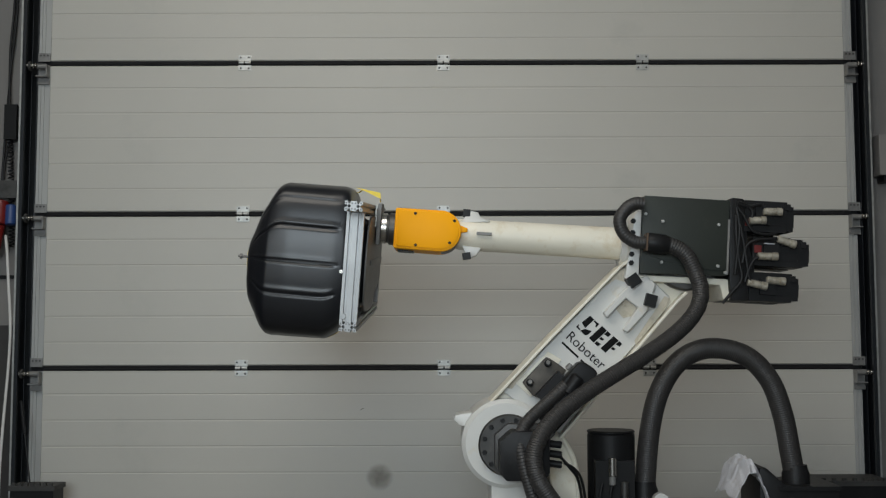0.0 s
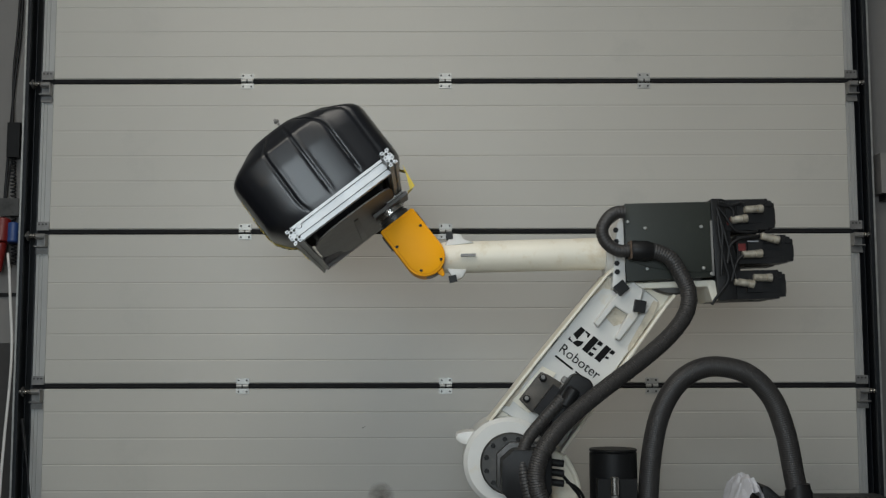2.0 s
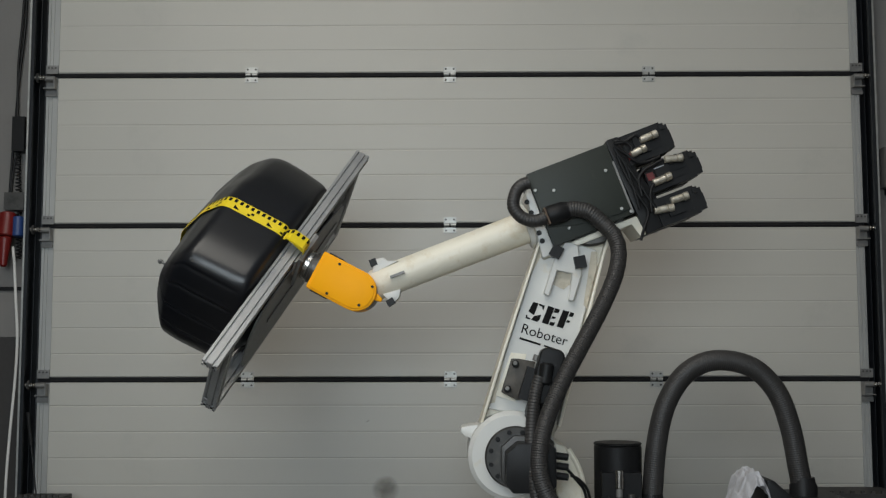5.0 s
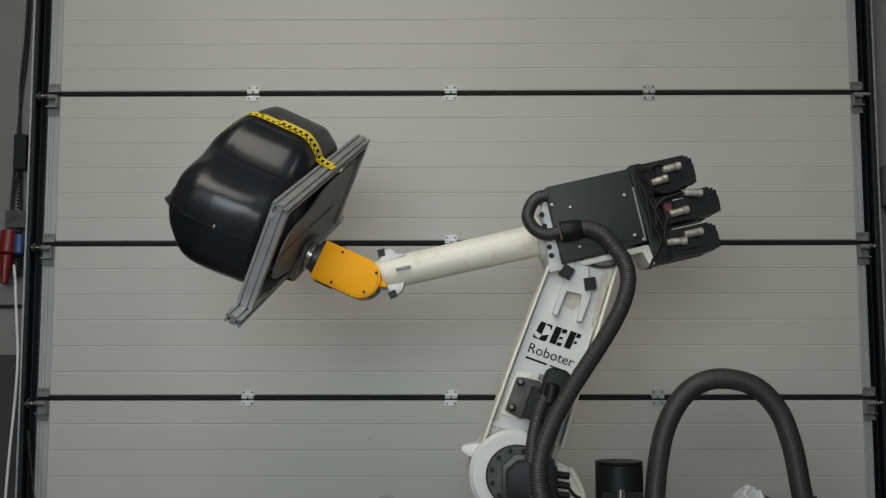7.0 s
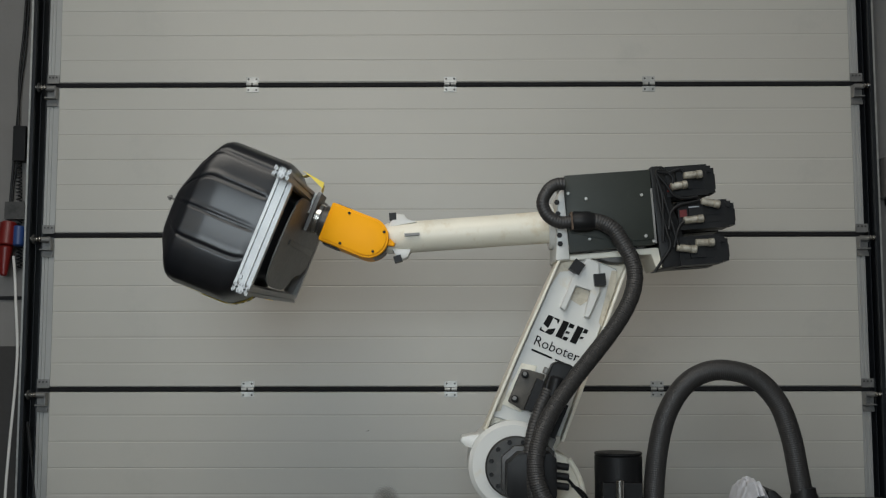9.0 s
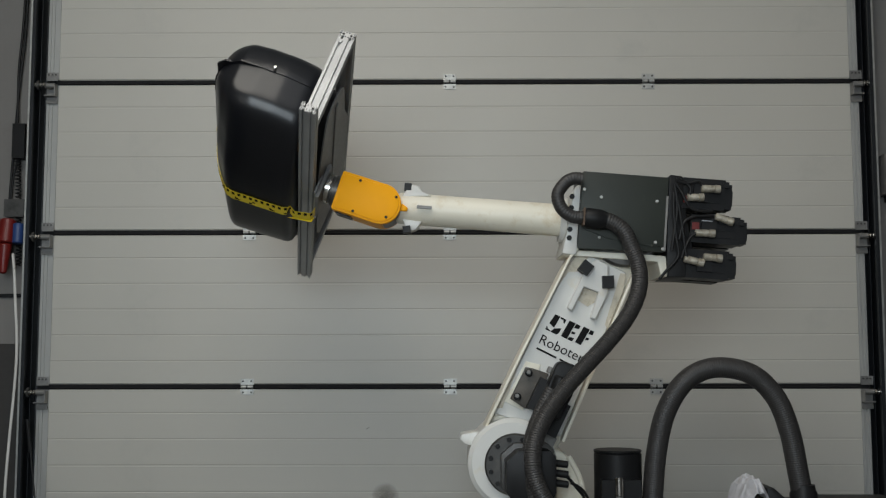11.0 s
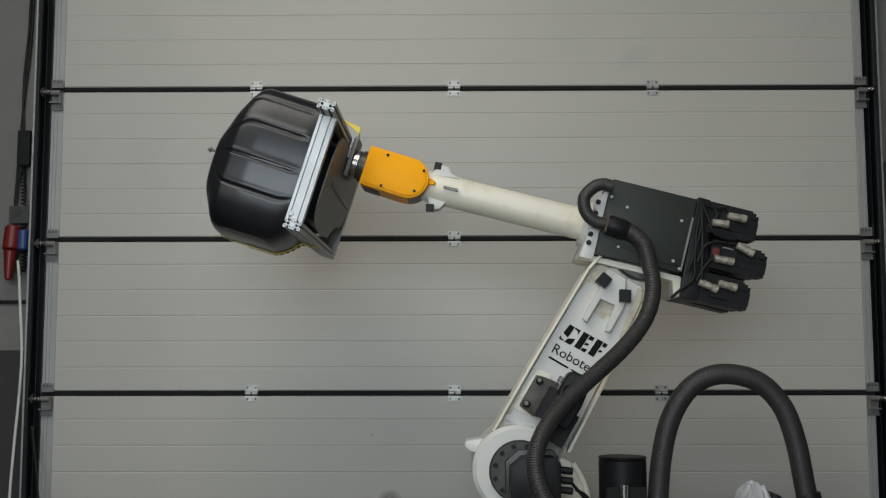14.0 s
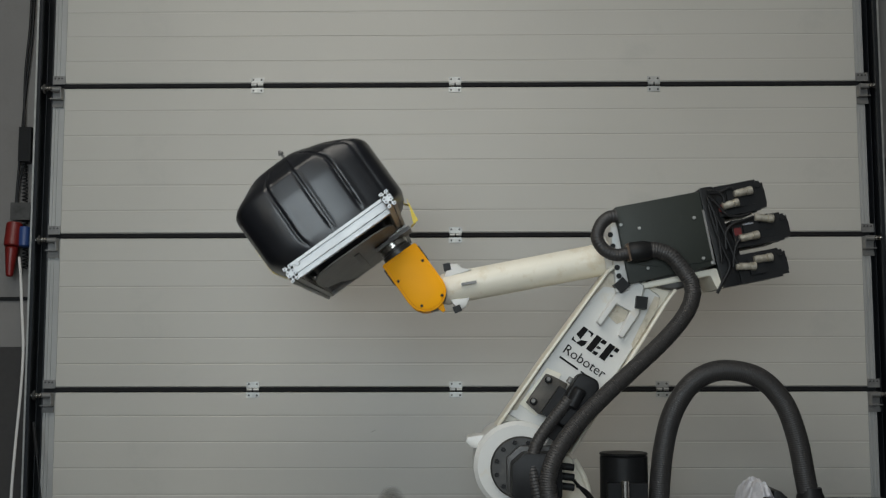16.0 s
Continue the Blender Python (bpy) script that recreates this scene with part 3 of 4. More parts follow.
part("flange_ring", lathe([(-0.196, 0.070), (-0.178, 0.072), (-0.176, 0.060)], pose(0, 0, 0.0285, 0, 0, -90), 32), "white", farm)
part("housing_foot", prism([(-0.188, -0.088), (-0.178, -0.070), (0.116, -0.066), (0.136, -0.072), (0.136, -0.128), (0.112, -0.130), (0.100, -0.086)], -0.090, 0.10, 0.005), "cream", farm)
part("elbow_ring", cyl((0.0, -0.085, 0.0), (0.0, 0.09, 0.0), 0.108, 40, 0.006), "darksteel", farm)
part("motor_plate", prism([(0.1145, 0.174), (0.121, 0.178), (0.152, 0.177), (0.166, 0.168), (0.172, 0.06), (0.196, -0.03), (0.200, -0.126), (0.130, -0.131), (0.122, -0.06)], -0.112, 0.11, 0.004), "black", farm)


def motor(x0, x1, z0, z1):
    k = box(x0, x1 - 0.022, -0.120, -0.030, z0, z1, 0.007)
    for q in (0.25, 0.5, 0.75):
        zz = z0 + (z1 - z0) * q
        box(x0 + 0.012, x1 - 0.035, -0.1225, -0.115, zz - 0.002, zz + 0.002, bm=k)
    part("motor", k, "black", farm)
    part("motor_cap", box(x1 - 0.030, x1, -0.112, -0.038, z0 + 0.006, z1 - 0.012, 0.006), "black", farm)
    part("motor_lug", box(x1 - 0.020, x1 + 0.004, -0.105, -0.06, z0 + 0.018, z1 - 0.030, 0.004), "black", farm)
    part("motor_lug", box(x1 - 0.028, x1 - 0.012, -0.124, -0.110, z1 - 0.024, z1 - 0.006, 0.003), "black", farm)
    part("cable_box", box(x0 + 0.030, x0 + 0.075, -0.133, -0.119, z0 + 0.020, z1 - 0.020, 0.004), "black", farm)
    part("motor", box(x0, x1 - 0.022, 0.01, 0.10, z0, z1, 0.007), "black", farm)


motor(0.158, 0.306, 0.079, 0.172)
motor(0.186, 0.356, -0.022, 0.062)
motor(0.180, 0.328, -0.128, -0.042)


def plug(x, z, a, n=0.050):
    c, s = math.cos(radians(a)) * n / 2, math.sin(radians(a)) * n / 2
    part("connector", cyl((x - c, -0.140, z - s), (x + c * 0.35, -0.140, z + s * 0.35), 0.0112, 16, 0.002), "plug", farm, "shiny metal connector")
    part("connector_nut", cyl((x + c * 0.35, -0.140, z + s * 0.35), (x + c, -0.140, z + s), 0.0124, 16, 0.002), "plug", farm)
    part("connector_foot", box(x - 0.014, x + 0.014, -0.132, -0.118, z - 0.012, z + 0.012, 0.003), "black", farm)


for q in ((0.236, 0.139, 2, 0.056), (0.192, 0.110, 5, 0.05), (0.281, 0.051, -16, 0.056), (0.226, 0.005, 2, 0.060), (0.253, -0.066, -2, 0.056), (0.198, -0.080, -10, 0.060)):
    plug(*q)
part("rating_label", box(0.218, 0.250, -0.1245, -0.1195, 0.020, 0.046), "cloth", farm, "small white rating label", 0)
part("warning_label", box(0.190, 0.211, -0.1243, -0.1195, 0.016, 0.038), "red", farm, "small red warning label", 0)
part("warning_label", box(0.160, 0.172, -0.1243, -0.1195, 0.095, 0.115), "red", farm, "small red warning label", 0)
for a in ([(0.130, 0.160), (0.155, 0.155), (0.175, 0.135), (0.172, 0.112)], [(0.128, 0.150), (0.150, 0.120), (0.175, 0.080), (0.205, 0.070), (0.245, 0.072)], [(0.126, 0.145), (0.138, 0.080), (0.135, 0.010), (0.130, -0.055)],
          [(0.127, 0.140), (0.145, 0.070), (0.160, 0.000), (0.172, -0.060), (0.180, -0.080)], [(0.126, 0.120), (0.130, 0.050), (0.142, -0.020), (0.150, -0.070), (0.118, -0.115), (0.098, -0.142)],
          [(0.200, 0.003), (0.182, -0.012), (0.168, -0.045), (0.160, -0.075)], [(0.130, 0.155), (0.165, 0.150), (0.200, 0.158), (0.215, 0.140)], [(0.250, 0.060), (0.215, 0.055), (0.185, 0.050), (0.160, 0.030), (0.150, -0.02)]):
    part("cable", sweep(spline([(x, -0.140 - 0.006 * math.sin(9 * x + 7 * z), z) for x, z in a], 26), 0.0046, 8), "black", farm)
# hose looped round the front corner of the housing
LOOP = [(-0.150, 0.138), (-0.175, 0.138), (-0.200, 0.122), (-0.219, 0.086), (-0.206, 0.047), (-0.172, 0.024), (-0.130, 0.024)]
part("loop_hose", corrugated([(x, -0.150, z) for x, z in LOOP], 0.0195, 0.0085, 14, 0.0009), "rubber", farm, "black hose looped into the housing")
part("hose_clamp", turned(lathe([(-0.032, 0.026), (-0.026, 0.030), (0.020, 0.030), (0.026, 0.0265), (0.034, 0.026)], pose(0, 0, 0, 0, 0, -90), 24), pose(-0.105, -0.150, 0.022, 0, 4, 0)), "black", farm)
part("clamp_plate", box(-0.141, -0.136, -0.176, -0.120, -0.002, 0.050, 0.002), "brown", farm, "rusty clamp plate")
part("hose_outlet", corrugated([(-0.080, -0.150, 0.022), (-0.050, -0.152, 0.014), (-0.018, -0.156, -0.008), (0.001, -0.158, -0.040), (0.0135, -0.160, -0.067)], 0.0245, 0.0078, 16, 0.0012), "rubber", farm)
# stops at the wrist end of the tube
part("stop_lug", prism([(-0.690, 0.060), (-0.676, 0.080), (-0.664, 0.100), (-0.636, 0.097), (-0.628, 0.082), (-0.596, 0.070)], -0.035, 0.02, 0.004), "white", farm)
part("stop_lug", prism([(-0.680, -0.008), (-0.668, -0.034), (-0.652, -0.044), (-0.634, -0.036), (-0.620, -0.012)], -0.036, 0.02, 0.004), "white", farm)
part("stop_rubber", box(-0.682, -0.660, -0.036, -0.005, 0.082, 0.104, 0.002), "black", farm)
part("stop_rubber", turned(box(-0.012, 0.012, -0.05, -0.01, -0.010, 0.010, 0.002), pose(-0.664, 0, -0.040, 0, -12, 0)), "black", farm)
part("front_slot", box(-0.638, -0.592, -0.062, -0.036, 0.026, 0.034, 0.002), "castgrey", farm)
part("wrist_fork", turned(lathe([(-0.055, 0.050), (-0.05, 0.055), (0.05, 0.055), (0.055, 0.05)]), pose(-0.742, 0.0, 0.022)), "castgrey", farm)
part("fork_neck", cyl((-0.735, 0, 0.026), (-0.66, 0, 0.028), 0.040, 28, 0.003), "cream", farm)

# ---- orange wrist: its own space starts at the bend axis, x towards the flange ----
o = [(0.136, -0.060), (0.140, -0.056), (0.140, 0.058), (0.136, 0.063), (0.005, 0.064)] + disc(0.0, 0.001, 0.0625, 18, 92, 268) + [(0.005, -0.061)]
wrist = part("wrist", prism(o, -0.075, 0.075, 0.008, 3), "orange", robot, "orange painted wrist housing")
part("side_cover", prism([(0.128, -0.053), (0.131, -0.049), (0.131, 0.051), (0.128, 0.056), (0.002, 0.057)] + disc(0.0, 0.001, 0.0555, 18, 92, 268) + [(0.002, -0.054)], -0.0795, -0.0745, 0.002), "orange", wrist)
for x, z in ((0.072, 0.050), (0.080, -0.046), (-0.040, -0.032), (-0.03, 0.036)):
    part("screw", cyl((x, -0.0825, z), (x, -0.079, z), 0.0046, 8, 0.001), "black", wrist)
for z0, z1 in ((0.0635, 0.0675), (-0.0645, -0.0605)):
    part("rubber_pad", box(0.078, 0.128, -0.036, 0.045, z0, z1, 0.0015), "black", wrist)
part("lever", prism([(-0.060, -0.022), (-0.082, -0.014), (-0.082, -0.004), (-0.060, 0.002)], -0.060, -0.030, 0.003), "orange", wrist)
part("wrist_collar", lathe([(0.138, 0.047), (0.141, 0.0495), (0.158, 0.0495), (0.160, 0.044), (0.166, 0.044)], pose(0, 0, 0, 0, 0, -90), 36), "darksteel", wrist)
part("tool_flange", lathe([(0.165, 0.043), (0.167, 0.0475), (0.182, 0.0475), (0.184, 0.040), (0.190, 0.040)], pose(0, 0, 0, 0, 0, -90), 36), "steel", wrist)
for i in range(8):
    a = radians(22 + 45 * i)
    part("bolt", cyl((0.158, 0.035 * math.cos(a), 0.035 * math.sin(a)), (0.168, 0.035 * math.cos(a), 0.035 * math.sin(a)), 0.005, 8), "steel", wrist)

# ---- the corrugated hose down the arm: rigid links that follow one curve ----


def link(n, r, length):
    prof = []
    step = length / n
    for i in range(n):
        y = -length / 2 + i * step
        prof += [(y, r - 0.0012), (y + step * 0.18, r - 0.0003), (y + step * 0.58, r), (y + step * 0.80, r - 0.0012)]
    prof.append((length / 2, r - 0.0012))
    return lathe(prof, Matrix(), 16)


part("hose_tail", corrugated([(W2(0.2805), -0.305, 0.9175), (W2(0.305), -0.303, 0.885), (W2(0.328), -0.298, 0.850), (W2(0.345), -0.285, 0.79), (W2(0.350), -0.27, 0.70)], 0.0245, 0.0072, 16, 0.0012), "rubber", robot)
hose_links, tube_links = [], []
for i in range(27):
    ob = part("hose_segment", link(6, 0.0245, 0.043), "rubber", robot) if i == 0 else new("hose_segment", hose_links[0].data)
    ob.parent = robot
    hose_links.append(ob)
for i in range(14):
    ob = part("tube_segment", link(4, 0.0185, 0.036), "rubber", robot) if i == 0 else new("tube_segment", tube_links[0].data)
    ob.parent = robot
    tube_links.append(ob)

# ---- the mould frame: own space on the flange axis, x outward, y to the shell's front, z to its roof ----
OU, OV, RL, RW = -0.014, 0.108, 0.858, 0.326
PX, PZ = 0.047, 0.026       # rail section along the axis and across it


def rail(length):
    """A double-slot extrusion along y."""
    a, b, s, d = PX / 2, PZ / 2, 0.0038, 0.0062
    c = PX / 4
    o = [(-a, -b), (-c - s, -b), (-c - s * .7, -b + d), (-c + s * .7, -b + d), (-c + s, -b), (c - s, -b), (c - s * .7, -b + d), (c + s * .7, -b + d), (c + s, -b), (a, -b),
         (a, -s), (a - d, -s * .7), (a - d, s * .7), (a, s), (a, b), (c + s, b), (c + s * .7, b - d), (c - s * .7, b - d), (c - s, b), (-c + s, b), (-c + s * .7, b - d), (-c - s * .7, b - d), (-c - s, b), (-a, b),
         (-a, s), (-a + d, s * .7), (-a + d, -s * .7), (-a, -s)]
    k = prism(o, -length / 2, length / 2, 0)
    return k


def rail_end(parent, x, y, z, m):
    for c in (-PX / 4, PX / 4):
        e = part("end_slot", turned(cyl((c, -0.0012, 0), (c, 0.0012, 0), 0.0042, 10), m @ Matrix()), "black", parent)
        e.location = (x, y, z)
        for u, v in ((1, 1), (1, -1), (-1, 1), (-1, -1)):
            e = part("end_slot", turned(box(c + u * 0.0075 - 0.0022, c + u * 0.0075 + 0.0022, -0.001, 0.001, v * 0.0078 - 0.0022, v * 0.0078 + 0.0022), m @ Matrix()), "slot", parent, smooth=0)
            e.location = (x, y, z)


mould_frame = thing("mould_frame", "silver aluminium profile frame bolted to the robot flange", "frame")
turn_z = Matrix.Rotation(radians(90), 4, "X")
r1 = part("long_rail", rail(RL), "alu", mould_frame)
r1.location = (0, OU, OV + RW / 2)
r2 = part("long_rail", rail(RL + 0.148), "alu", mould_frame)
r2.location = (0, OU - 0.006, OV - RW / 2)
for ob, z, y0, y1 in ((r1, OV + RW / 2, OU - RL / 2, OU + RL / 2), (r2, OV - RW / 2, OU - RL / 2 - 0.080, OU + RL / 2 + 0.068)):
    rail_end(mould_frame, 0, y0, z, Matrix())
    rail_end(mould_frame, 0, y1, z, Matrix())
for y in (OU - RL / 2 + PZ / 2, OU + RL / 2 - PZ / 2):
    c = part("cross_rail", rail(RW - PZ - 0.001), "alu", mould_frame)
    c.matrix_basis = Matrix.Translation((0, y, OV)) @ turn_z
    part("corner_bolt", cyl((0.013, y - 0.016 if y < OU else y + 0.016, OV + RW / 2 - 0.028), (0.013, y - 0.012 if y < OU else y + 0.012, OV + RW / 2 - 0.028), 0.008, 10, 0.001), "alu", mould_frame)
part("adapter_plate", box(-0.044, -0.033, -0.060, 0.060, -0.075, 0.050, 0.003), "castgrey", mould_frame)
part("adapter_arm", box(-0.0325, -0.0265, -0.070, 0.070, OV - RW / 2 - 0.013, OV - RW / 2 + 0.05, 0.002), "zinc", mould_frame)

# ---- the hollow car-shaped shell ----
shell = thing("car_shaped_shell", "glossy black moulded plastic shell shaped like a small car", "plastic shell")
CU, CV = 0.028, 0.107      # middle of the shell in length and height


def side_profile():
    """Rounded outline in length and height, with grooves over the tail."""
    P = [(-0.322, -0.10), (-0.330, 0.0), (-0.328, 0.10), (-0.315, 0.164), (-0.287, 0.204), (-0.232, 0.227), (-0.13, 0.235), (-0.02, 0.233), (0.048, 0.214), (0.112, 0.166), (0.170, 0.142),
         (0.250, 0.126), (0.306, 0.096), (0.331, 0.030), (0.332, -0.050), (0.322, -0.105), (0.278, -0.146), (0.15, -0.192), (0.03, -0.214), (-0.10, -0.222), (-0.23, -0.220), (-0.295, -0.190)]
    n = len(P)
    pts = []
    for i in range(n):
        a, b, c, d = (Vector(P[(i + j) % n]) for j in (-1, 0, 1, 2))
        for k in range(10):
            u = k / 10
            pts.append(0.5 * (2 * b + (c - a) * u + (2 * a - 5 * b + 4 * c - d) * u * u + (3 * b - a - 3 * c + d) * u ** 3))
    pts.append(pts[0])
    return even(pts, 721)[:-1]


PROF = side_profile()
END = 0.352            # the shell's outer side along the axis


def ease(x, table):
    for (x0, a), (x1, b) in zip(table, table[1:]):
        if x <= x1:
            return a + (b - a) * max(0, (x - x0) / (x1 - x0))
    return table[-1][1]


# share of the side outline that is left at x along the axis: at the tail, the nose, the roof, the bonnet and the floor
TAIL = ((-0.022, 0.74), (0.014, 0.86), (0.03, 0.97), (0.07, 0.985), (0.20, 1.0), (0.272, 0.985), (0.300, 0.92), (0.336, 0.80), (0.345, 0.72), (0.350, 0.55), (END, 0.40))
NOSE = ((-0.022, 0.80), (0.024, 0.88), (0.06, 0.93), (0.13, 0.97), (0.20, 0.985), (0.266, 0.96), (0.300, 0.895), (0.325, 0.82), (0.342, 0.70), (0.349, 0.55), (END, 0.40))
ROOF = ((-0.022, 0.48), (0.0, 0.58), (0.024, 0.63), (0.031, 0.78), (0.045, 0.86), (0.085, 0.985), (0.105, 1), (0.24, 1), (0.268, 0.985), (0.288, 0.93), (0.334, 0.62), (0.345, 0.50), (0.350, 0.34), (END, 0.20))
HOOD = ((-0.022, 0.52), (0.0, 0.62), (0.024, 0.68), (0.031, 0.86), (0.06, 0.95), (0.10, 1), (0.25, 1), (0.285, 0.96), (0.315, 0.85), (0.335, 0.66), (0.346, 0.42), (END, 0.20))
FLOOR = ((-0.022, 0.52), (0.0, 0.60), (0.024, 0.64), (0.030, 0.95), (0.05, 1), (0.228, 1), (0.250, 0.95), (0.305, 0.60), (0.334, 0.26), (0.347, 0.14), (END, 0.08))


def rounded(x, table, r=0.007):
    r = max(0.0, min(r, END - x, x + 0.022))
    return sum(ease(x + r * q, table) for q in (-1, -0.5, 0, 0.5, 1)) / 5


def soft(x):
    x = max(0.0, min(1.0, x))
    return x * x * (3 - 2 * x)


def pane_area(u, x, u0, u1, x0, x1, flare, r=0.022):
    """1 inside a rounded pane, 0 outside, with a soft edge; flare widens it towards u1."""
    w = flare * (u - u0) / (u1 - u0)
    a = abs(u - (u0 + u1) / 2) - (u1 - u0) / 2 + r
    b = abs(x - (x0 + x1) / 2) - (x1 - x0) / 2 - w + r
    return soft(0.5 - (math.hypot(max(a, 0), max(b, 0)) + min(max(a, b), 0) - r) / 0.010)


def shell_point(p, x):
    u, v = p
    front = soft((u - 0.06) / 0.11)
    su = rounded(x, TAIL if u < 0 else NOSE)
    if v > 0:
        sv = rounded(x, ROOF)
        sv += (rounded(x, HOOD) - sv) * soft((u + 0.02) / 0.14)
    else:
        sv = rounded(x, FLOOR) * (1 - 0.08 * front * soft((x - 0.18) / 0.13))
    band = soft((x - 0.050) / 0.03) * soft((0.336 - x) / 0.03)
    if u < -0.24:
        # pressed beads across the tail: a narrow groove with a raised lip beside it
        for c, w, d in ((-0.176, 0.006, 0.0024), (-0.096, 0.0050, 0.0044), (0.006, 0.0045, 0.0040), (0.098, 0.0050, 0.0038)):
            q = (v - c - 0.02 * (0.17 - x)) / w
            u += d * band * (math.exp(-q * q) - 0.40 * math.exp(-(q + 2.4) ** 2 / 2.2))
    if v > 0.09:
        v -= 0.0032 * pane_area(u, x, 0.000, 0.146, 0.082, 0.254, 0.022)
        v -= 0.0017 * pane_area(u, x, -0.262, -0.080, 0.098, 0.240, 0.0)
        # rolled edge where the bonnet meets the screen
        v += 0.0010 * math.exp(-((u - 0.150 - 0.5 * (x - 0.165) ** 2) / 0.010) ** 2) * soft((x - 0.05) / 0.04) * soft((0.30 - x) / 0.04)
        # wings bulge on both sides of the bonnet
        v += 0.007 * front * (math.exp(-((x - 0.275) / 0.035) ** 2) + math.exp(-((x - 0.060) / 0.035) ** 2)) * soft((0.31 - u) / 0.06)
    x -= 0.017 * soft(-u / 0.26) * soft((x - 0.20) / 0.13)
    return Vector((x, CU + u * su, CV + v * sv))


bm = bmesh.new()
stations = [-0.022, -0.016, -0.008, 0.0, 0.008, 0.016, 0.022, 0.025, 0.028, 0.031, 0.036, 0.042] + [0.048 + 0.006 * i for i in range(37)]
stations += [0.268, 0.272, 0.277, 0.282, 0.287, 0.292, 0.297, 0.302, 0.308, 0.314, 0.320, 0.326, 0.331, 0.335, 0.338, 0.341, 0.344, 0.3465, 0.3485, 0.350, 0.3512, END]
rows = [[bm.verts.new(shell_point(p, x)) for p in PROF] for x in stations]
for a, b in zip(rows, rows[1:]):
    for i in range(len(PROF)):
        j = (i + 1) % len(PROF)
        bm.faces.new((a[i], a[j], b[j], b[i]))
for row, s in ((rows[0], -1), (rows[-1], 1)):
    mid = sum((v.co for v in row), Vector()) / len(row)
    prev = row
    for q in (0.93, 0.8, 0.5):
        cur = [bm.verts.new(mid.lerp(v.co, q) + Vector((s * 0.003 * (1 - q) ** 0.5, 0, 0))) for v in row]
        for i in range(len(row)):
            j = (i + 1) % len(row)
            bm.faces.new((prev[i], prev[j], cur[j], cur[i]))
        prev = cur
    bm.faces.new(prev)
part("body", bm, "shell", shell, smooth=45)
YZ = Matrix(((0, 1, 0, 0), (1, 0, 0, 0), (0, 0, 1, 0), (0, 0, 0, 1)))
side = prism([(CU + p[0] * (0.93 if p[0] > 0 else 1.05), CV + p[1] * (0.60 if p[1] > 0 else 0.63)) for p in PROF[::10]], -0.0290, -0.0245)
part("inner_side", turned(side, YZ), "greyside", shell, "dull grey inner side", 0)
part("inner_step", turned(prism([(CU - 0.215, CV - 0.012), (CU + 0.270, CV - 0.012), (CU + 0.270, CV + 0.008), (CU - 0.215, CV + 0.004)], -0.0330, -0.0290, 0.002), YZ), "greyside", shell)


def seam_plate():
    """The thin moulding flange that stands out where the two halves meet."""
    k = bmesh.new()
    v0 = 0.004
    xs = (-0.022, 0.0, 0.06, 0.13, 0.20, 0.266, 0.290, 0.310, 0.325, 0.338, 0.346, END)
    nose = [(x, CU + 0.332 * rounded(x, NOSE) + (0.014 if x > 0.24 else 0.005)) for x in xs]
    tail = [(x - 0.017 * soft((x - 0.20) / 0.13), CU - 0.329 * rounded(x, TAIL) - 0.0015) for x in xs[::-1]]
    pts = [(x + (0.006 if x > 0.34 else 0), y) for x, y in nose + tail]
    a = [k.verts.new((x, y, CV + v0 - 0.002)) for x, y in pts]
    b = [k.verts.new((x, y, CV + v0 + 0.002)) for x, y in pts]
    k.faces.new(a)
    k.faces.new(b)
    for i in range(len(a)):
        j = (i + 1) % len(a)
        k.faces.new((a[i], a[j], b[j], b[i]))
    return k


part("moulding_flange", seam_plate(), "shell", shell, smooth=0)
part("corner_tab", prism([(0.262, 0.345), (0.314, 0.338), (0.341, 0.310), (0.342, 0.24), (0.290, 0.24)], -0.003, 0.003), "shell", shell).matrix_basis = Matrix.Translation((0.0, 0, CV + 0.004)) @ Matrix(((1, 0, 0, 0), (0, 0, 1, 0), (0, 1, 0, 0), (0, 0, 0, 1)))
part("clamp_bolt", cyl((0.325, CU - 0.20, CV + 0.004), (0.360, CU - 0.20, CV + 0.004), 0.004, 10, 0.001), "castgrey", shell, "small steel clamp bolt")
part("clamp_nut", cyl((0.347, CU - 0.20, CV + 0.004), (0.354, CU - 0.20, CV + 0.004), 0.009, 6, 0.001), "castgrey", shell)
part("clamp_bolt", cyl((0.165, CU + 0.322, CV + 0.012), (0.165, CU + 0.340, CV + 0.012), 0.005, 10, 0.001), "steel", shell, "small steel clamp bolt")
part("clamp_bolt", cyl((0.042, CU - 0.328, CV + 0.022), (0.042, CU - 0.300, CV + 0.022), 0.006, 10, 0.001), "steel", shell, "small steel clamp bolt")

# striped tape wound once round the shell, over roof, outer end and floor
TU, TW = -0.047, 0.046


def skin(x, roof):
    """Height of the shell's roof or floor under the tape, at x along the axis."""
    rim = [p for p in PROF if (p[1] > 0) == roof and abs(p[0]) < 0.2]
    return shell_point(min(rim, key=lambda p: abs(p[0] - TU)), x).z


OVER = [0.034, 0.045, 0.06, 0.075, 0.085, 0.095, 0.105, 0.14, 0.18, 0.22, 0.24, 0.255, 0.268, 0.278, 0.288, 0.300, 0.315, 0.328, 0.334, 0.340, 0.345, 0.348, 0.350]
tape_path = [(-0.020, OV + RW / 2 + 0.0155), (0.020, OV + RW / 2 + 0.0155)] + [(x + 0.0012, skin(x, True) + 0.0022) for x in OVER] + [(END + 0.0045, CV + 0.03), (END + 0.0045, CV)]
tape_path += [(x + 0.0012, skin(x, False) - 0.0022) for x in OVER[::-1]] + [(0.02, -0.115), (-0.033, -0.104), (-0.0365, -0.080)]
